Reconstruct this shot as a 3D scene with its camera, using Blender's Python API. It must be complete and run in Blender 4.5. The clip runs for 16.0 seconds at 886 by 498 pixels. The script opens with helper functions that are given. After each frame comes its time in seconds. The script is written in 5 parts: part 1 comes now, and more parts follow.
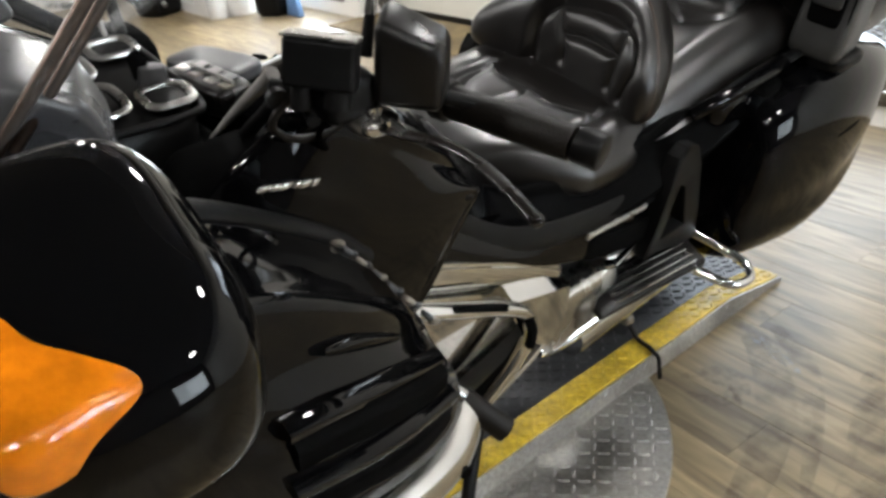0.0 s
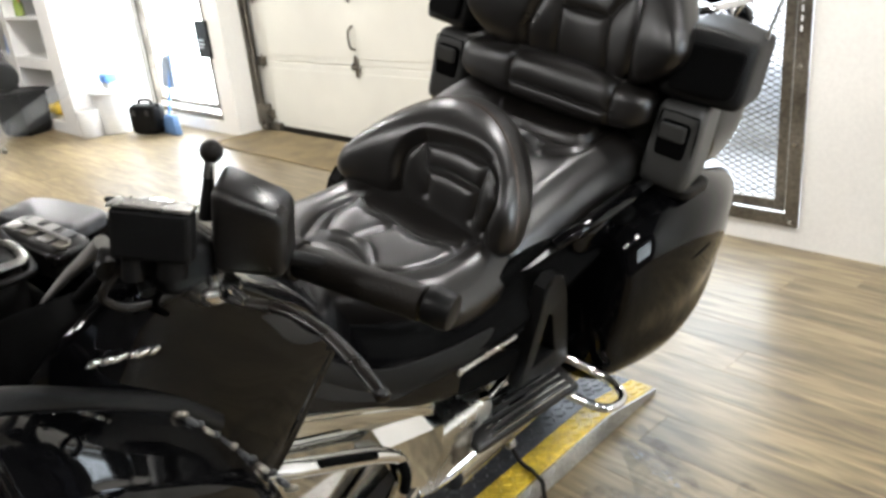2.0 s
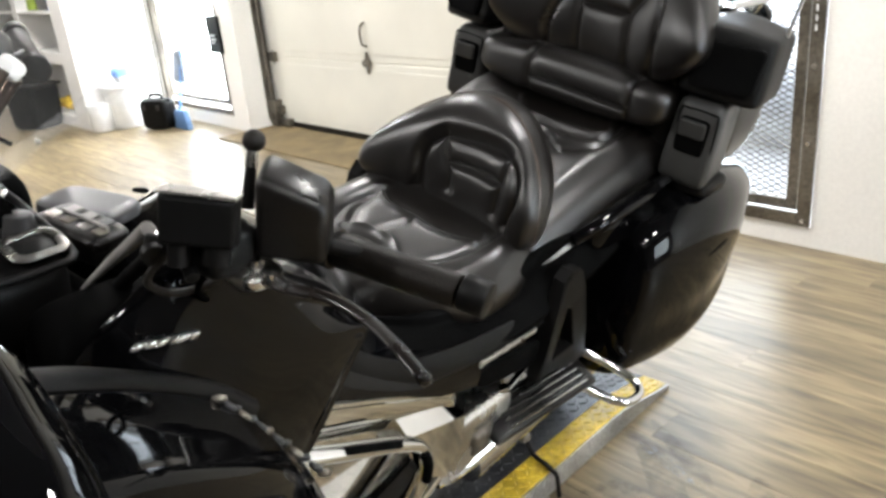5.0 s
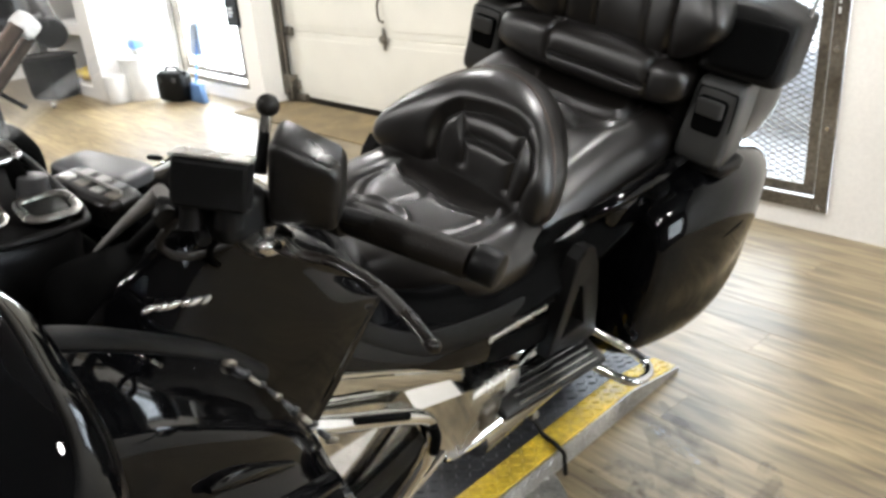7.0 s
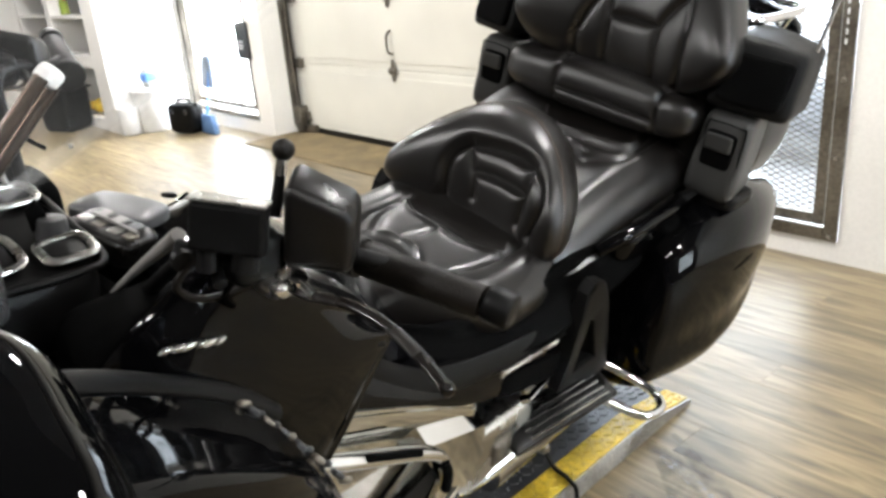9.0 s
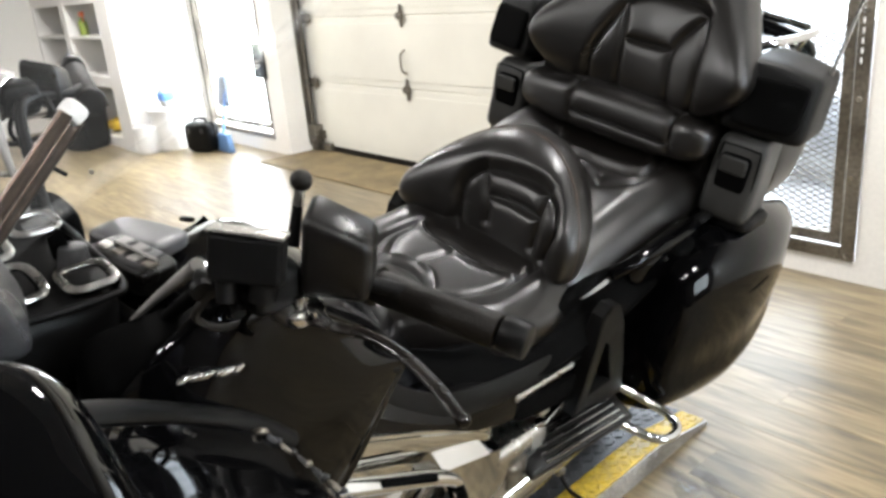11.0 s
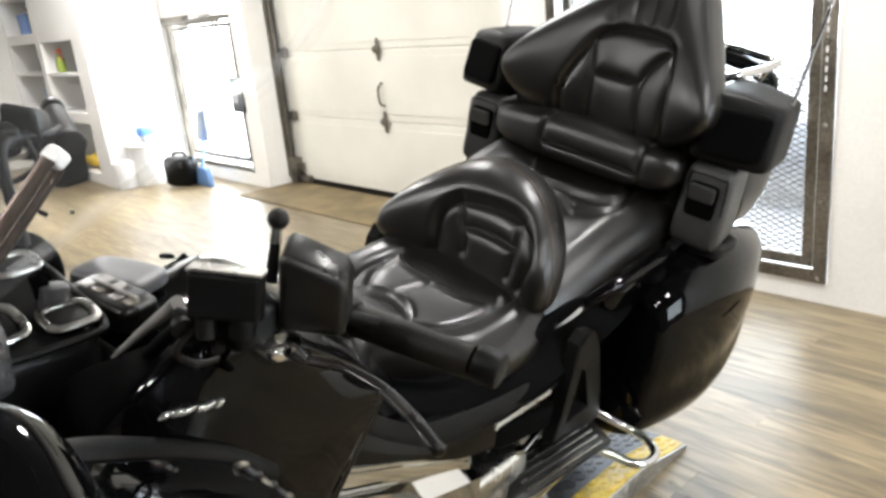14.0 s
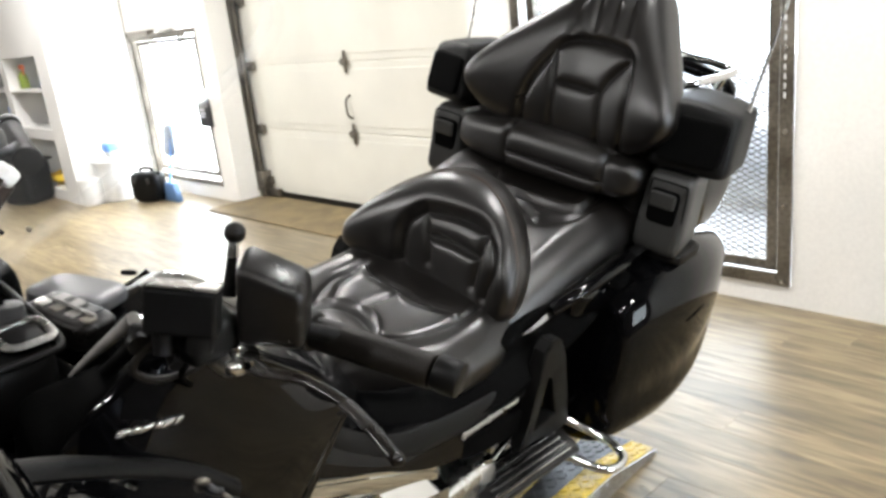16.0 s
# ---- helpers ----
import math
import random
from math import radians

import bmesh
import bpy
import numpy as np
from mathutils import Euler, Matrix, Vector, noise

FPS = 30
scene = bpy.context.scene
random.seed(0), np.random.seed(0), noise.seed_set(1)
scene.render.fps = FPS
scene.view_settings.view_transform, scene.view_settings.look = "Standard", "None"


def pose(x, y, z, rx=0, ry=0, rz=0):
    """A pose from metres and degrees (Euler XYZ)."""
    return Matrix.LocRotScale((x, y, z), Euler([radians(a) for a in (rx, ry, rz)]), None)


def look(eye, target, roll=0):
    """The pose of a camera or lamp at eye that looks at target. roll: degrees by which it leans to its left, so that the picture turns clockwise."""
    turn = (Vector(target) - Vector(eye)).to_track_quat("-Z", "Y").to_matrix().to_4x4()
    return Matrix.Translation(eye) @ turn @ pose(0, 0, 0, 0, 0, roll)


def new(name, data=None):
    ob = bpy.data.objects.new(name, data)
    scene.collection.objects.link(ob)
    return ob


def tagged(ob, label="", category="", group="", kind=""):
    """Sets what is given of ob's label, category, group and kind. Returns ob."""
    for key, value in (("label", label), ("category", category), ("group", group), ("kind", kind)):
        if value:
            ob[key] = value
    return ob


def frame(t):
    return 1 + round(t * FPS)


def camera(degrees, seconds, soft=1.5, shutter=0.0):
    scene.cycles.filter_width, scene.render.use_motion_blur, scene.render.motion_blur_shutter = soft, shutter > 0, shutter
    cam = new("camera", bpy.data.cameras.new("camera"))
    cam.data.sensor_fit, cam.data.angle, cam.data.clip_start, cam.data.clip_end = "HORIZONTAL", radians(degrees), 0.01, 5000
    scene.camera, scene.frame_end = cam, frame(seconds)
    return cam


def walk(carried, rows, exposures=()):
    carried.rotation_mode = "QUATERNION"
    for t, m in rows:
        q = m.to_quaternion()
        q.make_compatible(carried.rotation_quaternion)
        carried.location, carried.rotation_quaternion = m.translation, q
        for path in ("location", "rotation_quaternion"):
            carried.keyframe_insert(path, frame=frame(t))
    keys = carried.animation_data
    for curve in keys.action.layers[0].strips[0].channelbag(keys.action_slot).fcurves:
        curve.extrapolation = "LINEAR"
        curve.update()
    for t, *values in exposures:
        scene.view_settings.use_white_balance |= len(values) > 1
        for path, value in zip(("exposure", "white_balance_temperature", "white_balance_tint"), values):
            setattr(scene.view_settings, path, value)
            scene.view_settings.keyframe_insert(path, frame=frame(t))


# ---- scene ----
cam = camera(58.5, 16.0, soft=3.2)
PATH = [
    (0, (0.13, 0.297, 1.252), (-1.373, 1.233, 0.321), -7.5),
    (0.5, (0.15, 0.328, 1.269), (-1.29, 1.437, 0.435), -7.7),
    (1, (0.149, 0.352, 1.289), (-1.223, 1.601, 0.543), -6.8),
    (1.5, (0.137, 0.373, 1.297), (-1.193, 1.694, 0.598), -6.7),
    (2, (0.124, 0.359, 1.288), (-1.276, 1.593, 0.569), -5.8),
    (2.5, (0.122, 0.347, 1.287), (-1.289, 1.573, 0.577), -4.9),
    (3, (0.116, 0.339, 1.294), (-1.296, 1.563, 0.584), -5.4),
    (5.5, (0.116, 0.322, 1.288), (-1.291, 1.545, 0.563), -5.4),
    (6, (0.119, 0.32, 1.286), (-1.296, 1.527, 0.55), -5.3),
    (6.5, (0.116, 0.32, 1.279), (-1.298, 1.503, 0.504), -4.5),
    (7, (0.116, 0.324, 1.278), (-1.301, 1.509, 0.511), -4.5),
    (7.5, (0.112, 0.325, 1.276), (-1.306, 1.501, 0.497), -4.5),
    (8, (0.11, 0.324, 1.282), (-1.316, 1.502, 0.52), -4.7),
    (8.5, (0.109, 0.323, 1.286), (-1.327, 1.501, 0.545), -4.8),
    (9, (0.116, 0.32, 1.294), (-1.331, 1.509, 0.593), -4.9),
    (11.5, (0.117, 0.318, 1.309), (-1.367, 1.488, 0.652), -5.4),
    (12, (0.119, 0.315, 1.31), (-1.362, 1.495, 0.665), -5.9),
    (12.5, (0.125, 0.309, 1.315), (-1.357, 1.505, 0.701), -5.6),
    (13, (0.128, 0.31, 1.314), (-1.341, 1.52, 0.698), -5.6),
    (13.5, (0.132, 0.31, 1.317), (-1.337, 1.528, 0.718), -5.7),
    (14, (0.141, 0.31, 1.321), (-1.32, 1.539, 0.726), -5.8),
    (14.5, (0.144, 0.317, 1.319), (-1.308, 1.552, 0.713), -6.2),
    (15, (0.145, 0.327, 1.319), (-1.306, 1.571, 0.729), -7.0),
    (15.5, (0.146, 0.323, 1.319), (-1.263, 1.613, 0.729), -5.8),
    (16, (0.155, 0.319, 1.32), (-1.265, 1.605, 0.744), -6.3),
]
walk(cam, [(t, look(eye, target, roll)) for t, eye, target, roll in PATH],
     exposures=[(0.0, -0.28), (0.6, -0.12), (1.6, 0.0), (2.4, 0.05), (16.0, 0.09)])

# ---- light ----
world = bpy.data.worlds.new("sky")
scene.world = world
world.use_nodes = True
wn = world.node_tree
sky = wn.nodes.new("ShaderNodeTexSky")
sky.sky_type, sky.sun_disc = "NISHITA", False
sky.sun_elevation, sky.sun_rotation = radians(54), radians(164)
wn.links.new(sky.outputs[0], wn.nodes["Background"].inputs[0])
wn.nodes["Background"].inputs[1].default_value = 0.15
sun = new("sun", bpy.data.lights.new("sun", "SUN"))
sun.data.energy, sun.data.angle, sun.data.color = 1.2, radians(12), (1.0, 0.95, 0.88)
sun.matrix_world = look((4, -14, 20), (0, 0, 0))
scene.view_settings.exposure = 0.0


# ---- materials ----
def material(name, colour, rough=0.5, metal=0.0, grain=0.0, grain_size=40.0, stain=0.0, stain_size=3.0, bump=0.0, coat=0.0, spread=0.0, spec=0.5, rough_var=0.0, ior=1.5):
    """A principled surface with fine grain, larger stains and relief, in object space."""
    m = bpy.data.materials.new(name)
    m.use_nodes = True
    nodes, links = m.node_tree.nodes, m.node_tree.links
    p = nodes["Principled BSDF"]
    p.inputs["Base Color"].default_value = (*colour, 1)
    p.inputs["Roughness"].default_value, p.inputs["Metallic"].default_value = rough, metal
    p.inputs["Specular IOR Level"].default_value = spec
    p.inputs["IOR"].default_value = ior
    p.inputs["Coat Weight"].default_value = coat
    p.inputs["Coat Roughness"].default_value = 0.04
    coord = nodes.new("ShaderNodeTexCoord")
    fine = nodes.new("ShaderNodeTexNoise")
    fine.inputs["Scale"].default_value, fine.inputs["Detail"].default_value = grain_size, 4
    links.new(coord.outputs["Object"], fine.inputs["Vector"])
    wide = nodes.new("ShaderNodeTexNoise")
    wide.inputs["Scale"].default_value, wide.inputs["Detail"].default_value = stain_size, 5
    links.new(coord.outputs["Object"], wide.inputs["Vector"])
    last = None

    def tint(fac, low, high):
        nonlocal last
        mix = nodes.new("ShaderNodeMix")
        mix.data_type, mix.blend_type = "RGBA", "MULTIPLY"
        mix.inputs[0].default_value = 1.0
        ramp = nodes.new("ShaderNodeMapRange")
        ramp.inputs[1].default_value, ramp.inputs[2].default_value = 0.3, 0.7
        ramp.inputs[3].default_value, ramp.inputs[4].default_value = low, high
        links.new(fac, ramp.inputs[0])
        if last is None:
            mix.inputs[6].default_value = (*colour, 1)
        else:
            links.new(last, mix.inputs[6])
        links.new(ramp.outputs[0], mix.inputs[7])
        last = mix.outputs[2]

    if grain:
        tint(fine.outputs[0], 1 - grain, 1 + grain)
    if stain:
        tint(wide.outputs[0], 1 - stain, 1 + stain * 0.4)
    if spread:
        info = nodes.new("ShaderNodeObjectInfo")
        tint(info.outputs["Random"], 1 - spread, 1 + spread)
    if last is not None:
        links.new(last, p.inputs["Base Color"])
    if rough_var:
        ramp = nodes.new("ShaderNodeMapRange")
        ramp.inputs[1].default_value, ramp.inputs[2].default_value = 0.3, 0.7
        ramp.inputs[3].default_value, ramp.inputs[4].default_value = max(0.02, rough - rough_var), rough + rough_var
        links.new(wide.outputs[0], ramp.inputs[0])
        links.new(ramp.outputs[0], p.inputs["Roughness"])
    if bump:
        b = nodes.new("ShaderNodeBump")
        b.inputs["Strength"].default_value, b.inputs["Distance"].default_value = 1.0, bump
        links.new(fine.outputs[0], b.inputs["Height"])
        links.new(b.outputs[0], p.inputs["Normal"])
    return m


def see_through(name, colour, rough, weight, ior=1.45):
    m = material(name, colour, rough)
    p = m.node_tree.nodes["Principled BSDF"]
    p.inputs["Transmission Weight"].default_value = weight
    p.inputs["IOR"].default_value = ior
    return m


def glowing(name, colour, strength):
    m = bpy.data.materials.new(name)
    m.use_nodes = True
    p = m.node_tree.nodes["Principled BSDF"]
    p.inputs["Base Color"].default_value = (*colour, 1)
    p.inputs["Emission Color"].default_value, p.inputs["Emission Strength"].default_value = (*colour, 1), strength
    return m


def worn_film(name, colour, most):
    """A thin broken film of rubber or dust on the floor."""
    m = material(name, colour, 0.5, grain=0.3, grain_size=60)
    nodes, links = m.node_tree.nodes, m.node_tree.links
    tex = nodes.new("ShaderNodeTexNoise")
    tex.inputs["Scale"].default_value, tex.inputs["Detail"].default_value = 9, 9
    ramp = nodes.new("ShaderNodeMapRange")
    ramp.inputs[1].default_value, ramp.inputs[2].default_value, ramp.inputs[3].default_value, ramp.inputs[4].default_value = 0.42, 0.66, 0.0, most
    links.new(tex.outputs[0], ramp.inputs[0])
    links.new(ramp.outputs[0], nodes["Principled BSDF"].inputs["Alpha"])
    return m


def plank_material(name):
    """Wood-look vinyl: long grain along the board, each board of its own tone."""
    m = bpy.data.materials.new(name)
    m.use_nodes = True
    nodes, links = m.node_tree.nodes, m.node_tree.links
    p = nodes["Principled BSDF"]
    coord, info = nodes.new("ShaderNodeTexCoord"), nodes.new("ShaderNodeObjectInfo")
    geo = nodes.new("ShaderNodeNewGeometry")
    shift = nodes.new("ShaderNodeVectorMath")
    shift.operation = "MULTIPLY_ADD"
    links.new(geo.outputs["Position"], shift.inputs[0])
    shift.inputs[1].default_value = (1.6, 13.0, 1.0)
    both = nodes.new("ShaderNodeMath")
    both.operation = "ADD"
    links.new(info.outputs["Random"], both.inputs[0])
    links.new(geo.outputs["Random Per Island"], both.inputs[1])
    ten = nodes.new("ShaderNodeMath")
    ten.operation = "MULTIPLY"
    ten.inputs[1].default_value = 37.0
    links.new(both.outputs[0], ten.inputs[0])
    links.new(ten.outputs[0], shift.inputs[2])
    grain = nodes.new("ShaderNodeTexNoise")
    grain.inputs["Scale"].default_value, grain.inputs["Detail"].default_value, grain.inputs["Distortion"].default_value = 2.2, 8, 0.6
    links.new(shift.outputs[0], grain.inputs["Vector"])
    ramp = nodes.new("ShaderNodeValToRGB")
    ramp.color_ramp.elements[0].position, ramp.color_ramp.elements[1].position = 0.32, 0.68
    ramp.color_ramp.elements[0].color, ramp.color_ramp.elements[1].color = (0.100, 0.073, 0.040, 1), (0.285, 0.222, 0.126, 1)
    e = ramp.color_ramp.elements.new(0.5)
    e.color = (0.190, 0.144, 0.079, 1)
    links.new(grain.outputs[0], ramp.inputs[0])
    tone = nodes.new("ShaderNodeMapRange")
    frac = nodes.new("ShaderNodeMath")
    frac.operation = "FRACT"
    links.new(ten.outputs[0], frac.inputs[0])
    links.new(frac.outputs[0], tone.inputs[0])
    tone.inputs[3].default_value, tone.inputs[4].default_value = 0.78, 1.16
    mix = nodes.new("ShaderNodeMix")
    mix.data_type, mix.blend_type = "RGBA", "MULTIPLY"
    mix.inputs[0].default_value = 1.0
    links.new(ramp.outputs[0], mix.inputs[6])
    links.new(tone.outputs[0], mix.inputs[7])
    # scuffs and grey dust in wide patches
    dust = nodes.new("ShaderNodeTexNoise")
    dust.inputs["Scale"].default_value, dust.inputs["Detail"].default_value, dust.inputs["Distortion"].default_value = 1.1, 5, 0.3
    links.new(geo.outputs["Position"], dust.inputs["Vector"])
    dr = nodes.new("ShaderNodeMapRange")
    dr.inputs[1].default_value, dr.inputs[2].default_value, dr.inputs[3].default_value, dr.inputs[4].default_value = 0.35, 0.85, 0.0, 0.40
    links.new(dust.outputs[0], dr.inputs[0])
    grey = nodes.new("ShaderNodeMix")
    grey.data_type = "RGBA"
    grey.inputs[7].default_value = (0.165, 0.15, 0.125, 1)
    links.new(dr.outputs[0], grey.inputs[0])
    links.new(mix.outputs[2], grey.inputs[6])
    links.new(grey.outputs[2], p.inputs["Base Color"])
    rr = nodes.new("ShaderNodeMapRange")
    rr.inputs[3].default_value, rr.inputs[4].default_value = 0.30, 0.37
    p.inputs["Specular IOR Level"].default_value = 0.42
    links.new(dust.outputs[0], rr.inputs[0])
    links.new(rr.outputs[0], p.inputs["Roughness"])
    b = nodes.new("ShaderNodeBump")
    b.inputs["Strength"].default_value, b.inputs["Distance"].default_value = 0.02, 0.0002
    links.new(grain.outputs[0], b.inputs["Height"])
    links.new(b.outputs[0], p.inputs["Normal"])
    return m


PAINT = material("gloss_black_paint", (0.0015, 0.0015, 0.0017), 0.05, spec=0.3, ior=1.38, grain=0.2, grain_size=900, stain=0.3, stain_size=6, rough_var=0.03)
SATIN = material("satin_black_plastic", (0.0042, 0.0041, 0.0041), 0.42, ior=1.22, grain=0.25, grain_size=500, stain=0.2, stain_size=8, bump=0.0002, rough_var=0.08)
GREYP = material("grey_black_plastic", (0.026, 0.026, 0.027), 0.42, spec=0.30, grain=0.2, grain_size=600, stain=0.15, stain_size=9, bump=0.0002, rough_var=0.06)
LEATHER = material("black_leather", (0.0050, 0.0040, 0.0034), 0.345, spec=0.58, grain=0.3, grain_size=420, stain=0.35, stain_size=5, bump=0.00015, rough_var=0.08)
PIPING = material("brown_black_piping", (0.030, 0.017, 0.010), 0.42, spec=0.5, grain=0.3, grain_size=500, stain=0.4, stain_size=30)
RUBBER = material("black_rubber", (0.007, 0.0055, 0.0042), 0.52, spec=0.18, grain=0.3, grain_size=300, stain=0.4, stain_size=10, bump=0.0008)
CHROME = material("chrome", (0.62, 0.62, 0.61), 0.07, metal=1.0, stain=0.1, stain_size=12, rough_var=0.04)
ALU = material("brushed_aluminium", (0.54, 0.53, 0.505), 0.28, metal=1.0, grain=0.15, grain_size=180, stain=0.2, stain_size=8, rough_var=0.08)
STEEL = material("dark_steel", (0.20, 0.18, 0.15), 0.45, metal=0.8, grain=0.3, grain_size=60, stain=0.45, stain_size=6, rough_var=0.12)
BRONZE = material("dark_bronze", (0.05, 0.034, 0.025), 0.36, metal=0.9, grain=0.2, grain_size=90)
BLACK = material("matte_black_plastic", (0.002, 0.002, 0.002), 0.75, ior=1.08, grain=0.3, grain_size=200)
# mottled colour imitates uneven brightness from facets inside the lens
AMBER = material("amber_lens", (0.95, 0.25, 0.006), 0.12, grain=0.2, grain_size=60, stain=0.35, stain_size=24, bump=0.0012)
AMBER.node_tree.nodes["Principled BSDF"].inputs["Transmission Weight"].default_value = 0.5


def clear_sheet(name, haze, gloss):
    """Thin clear plastic: mostly see-through, with a little gloss and a white film for dust and veiling glare."""
    m = bpy.data.materials.new(name)
    m.use_nodes = True
    nodes, links = m.node_tree.nodes, m.node_tree.links
    clear, shiny, dust = nodes.new("ShaderNodeBsdfTransparent"), nodes.new("ShaderNodeBsdfGlossy"), nodes.new("ShaderNodeBsdfDiffuse")
    shiny.inputs["Roughness"].default_value = 0.04
    dust.inputs["Color"].default_value = (0.9, 0.9, 0.9, 1)
    one, two = nodes.new("ShaderNodeMixShader"), nodes.new("ShaderNodeMixShader")
    tex = nodes.new("ShaderNodeTexNoise")
    tex.inputs["Scale"].default_value, tex.inputs["Detail"].default_value = 9, 5
    ramp = nodes.new("ShaderNodeMapRange")
    ramp.inputs[1].default_value, ramp.inputs[2].default_value, ramp.inputs[3].default_value, ramp.inputs[4].default_value = 0.3, 0.8, haze * 0.5, haze * 1.5
    links.new(tex.outputs[0], ramp.inputs[0])
    links.new(ramp.outputs[0], one.inputs[0])
    links.new(clear.outputs[0], one.inputs[1])
    links.new(dust.outputs[0], one.inputs[2])
    two.inputs[0].default_value = gloss
    links.new(one.outputs[0], two.inputs[1])
    links.new(shiny.outputs[0], two.inputs[2])
    links.new(two.outputs[0], nodes["Material Output"].inputs[0])
    return m


# haze whitens the sheet and its rim for glare as well as dust
CLEAR = clear_sheet("clear_windshield", 0.014, 0.012)
EDGE = clear_sheet("windshield_rim", 0.06, 0.02)
GLASS = see_through("window_glass", (0.95, 0.98, 0.97), 0.02, 1.0, 1.05)
MIRROR = material("mirror_glass", (0.9, 0.9, 0.9), 0.02, metal=1.0)
RED = see_through("red_lens", (0.6, 0.02, 0.02), 0.15, 0.3)
WALL = material("white_wall_paint", (0.72, 0.70, 0.66), 0.6, grain=0.04, grain_size=60, stain=0.08, stain_size=1.5, bump=0.0008)
GREYW = material("grey_wall_paint", (0.10, 0.095, 0.09), 0.7, grain=0.05, grain_size=60, stain=0.1, stain_size=1.5)
DOORP = material("cream_door_paint", (0.66, 0.645, 0.58), 0.42, grain=0.05, grain_size=250, stain=0.08, stain_size=2, bump=0.0006)
WHITE = material("white_plastic", (0.62, 0.62, 0.61), 0.45, grain=0.05, grain_size=80, stain=0.15, stain_size=6)
LACQ = material("white_laminate", (0.78, 0.77, 0.75), 0.5, grain=0.04, grain_size=120, stain=0.08, stain_size=3)
CEIL = material("ceiling_dark", (0.06, 0.058, 0.055), 0.8, grain=0.05, grain_size=30, stain=0.1, stain_size=1)
PLANK = plank_material("wood_look_vinyl")
MAT = material("brown_threshold_mat", (0.17, 0.125, 0.06), 0.8, grain=0.35, grain_size=120, stain=0.4, stain_size=5, bump=0.003)
DIAMOND = material("diamond_plate", (0.42, 0.405, 0.38), 0.48, metal=1.0, grain=0.2, grain_size=90, stain=0.35, stain_size=7, rough_var=0.1)
YELLOW = material("worn_yellow_paint", (0.55, 0.38, 0.03), 0.45, grain=0.25, grain_size=80, stain=0.5, stain_size=14, bump=0.0005, rough_var=0.12)
DARKP = material("worn_black_paint", (0.022, 0.023, 0.026), 0.42, grain=0.4, grain_size=90, stain=0.5, stain_size=12, bump=0.0005, rough_var=0.12)
BLUE = material("blue_plastic", (0.10, 0.25, 0.62), 0.4, grain=0.15, grain_size=90)
LBLUE = material("pale_blue_bristle", (0.08, 0.16, 0.31), 0.7, grain=0.4, grain_size=200, bump=0.003)
ORANGE = material("orange_plastic", (0.85, 0.16, 0.03), 0.4, grain=0.1, grain_size=90)
GREEN = see_through("green_liquid_bottle", (0.42, 0.55, 0.08), 0.2, 0.4)
YCLOTH = material("yellow_cloth", (0.80, 0.52, 0.03), 0.8, grain=0.3, grain_size=60, bump=0.004)
DAYLIGHT_GLOW = glowing("daylight_glow", (0.84, 0.92, 1.0), 7.0)
LAMP = glowing("lamp_disc", (1.0, 0.97, 0.92), 30.0)
LEVER = material("worn_lever_paint", (0.007, 0.0055, 0.0045), 0.26, spec=0.30, grain=0.3, grain_size=200, stain=0.5, stain_size=30, rough_var=0.1)
PAN = material("grey_blue_plastic", (0.17, 0.21, 0.27), 0.5, grain=0.15, grain_size=90, stain=0.2, stain_size=9)
HOUSING = material("worn_switch_plastic", (0.005, 0.0044, 0.004), 0.33, spec=0.28, grain=0.3, grain_size=300, stain=0.4, stain_size=25, bump=0.0002, rough_var=0.08)
# pale grey of the switch keys and of the handlebar's painted highlight
PALE_GREY = material("pale_grey_keys_and_highlight", (0.22, 0.21, 0.20), 0.40, grain=0.1, grain_size=90, stain=0.2, stain_size=20)
POCKET = material("grey_pocket_plastic", (0.030, 0.030, 0.029), 0.42, spec=0.32, grain=0.2, grain_size=600, stain=0.2, stain_size=9, bump=0.0002, rough_var=0.06)
HOODP = material("dark_hood_plastic", (0.030, 0.030, 0.032), 0.30, ior=1.42, grain=0.2, grain_size=300, stain=0.3, stain_size=14, rough_var=0.08)
# base grey lifted to hold the window's reflection on the dash cowl
DASHG = material("dash_plastic_lifted_grey", (0.055, 0.055, 0.058), 0.38, grain=0.15, grain_size=300, stain=0.2, stain_size=12, rough_var=0.06)
# pale tone for printed lines and for daylight painted on the gate
PRINT_AND_LIGHT = material("pale_print_and_light", (0.7, 0.7, 0.7), 0.6, grain=0.1, grain_size=50)


# ---- mesh tools ----
def finish(bm, smooth=True):
    bmesh.ops.recalc_face_normals(bm, faces=bm.faces)
    for f in bm.faces:
        f.smooth = smooth
    return bm


def part(name, bm, mat, parent=None, label="", sharp=38):
    """Links a bmesh as one mesh object, under a thing or a part."""
    me = bpy.data.meshes.new(name)
    for e in bm.edges:
        if len(e.link_faces) == 2 and e.calc_face_angle(0) > radians(sharp):
            e.smooth = False
    bm.to_mesh(me)
    bm.free()
    me.materials.append(mat)
    ob = new(name, me)
    if parent is not None:
        ob.parent = parent
    if label:
        tagged(ob, label)
    return ob


def thing(name, label, category, m=None, group="", kind=""):
    ob = new(name)
    ob.empty_display_size = 0.1
    if m is not None:
        ob.matrix_world = m
    return tagged(ob, label, category, group, kind)


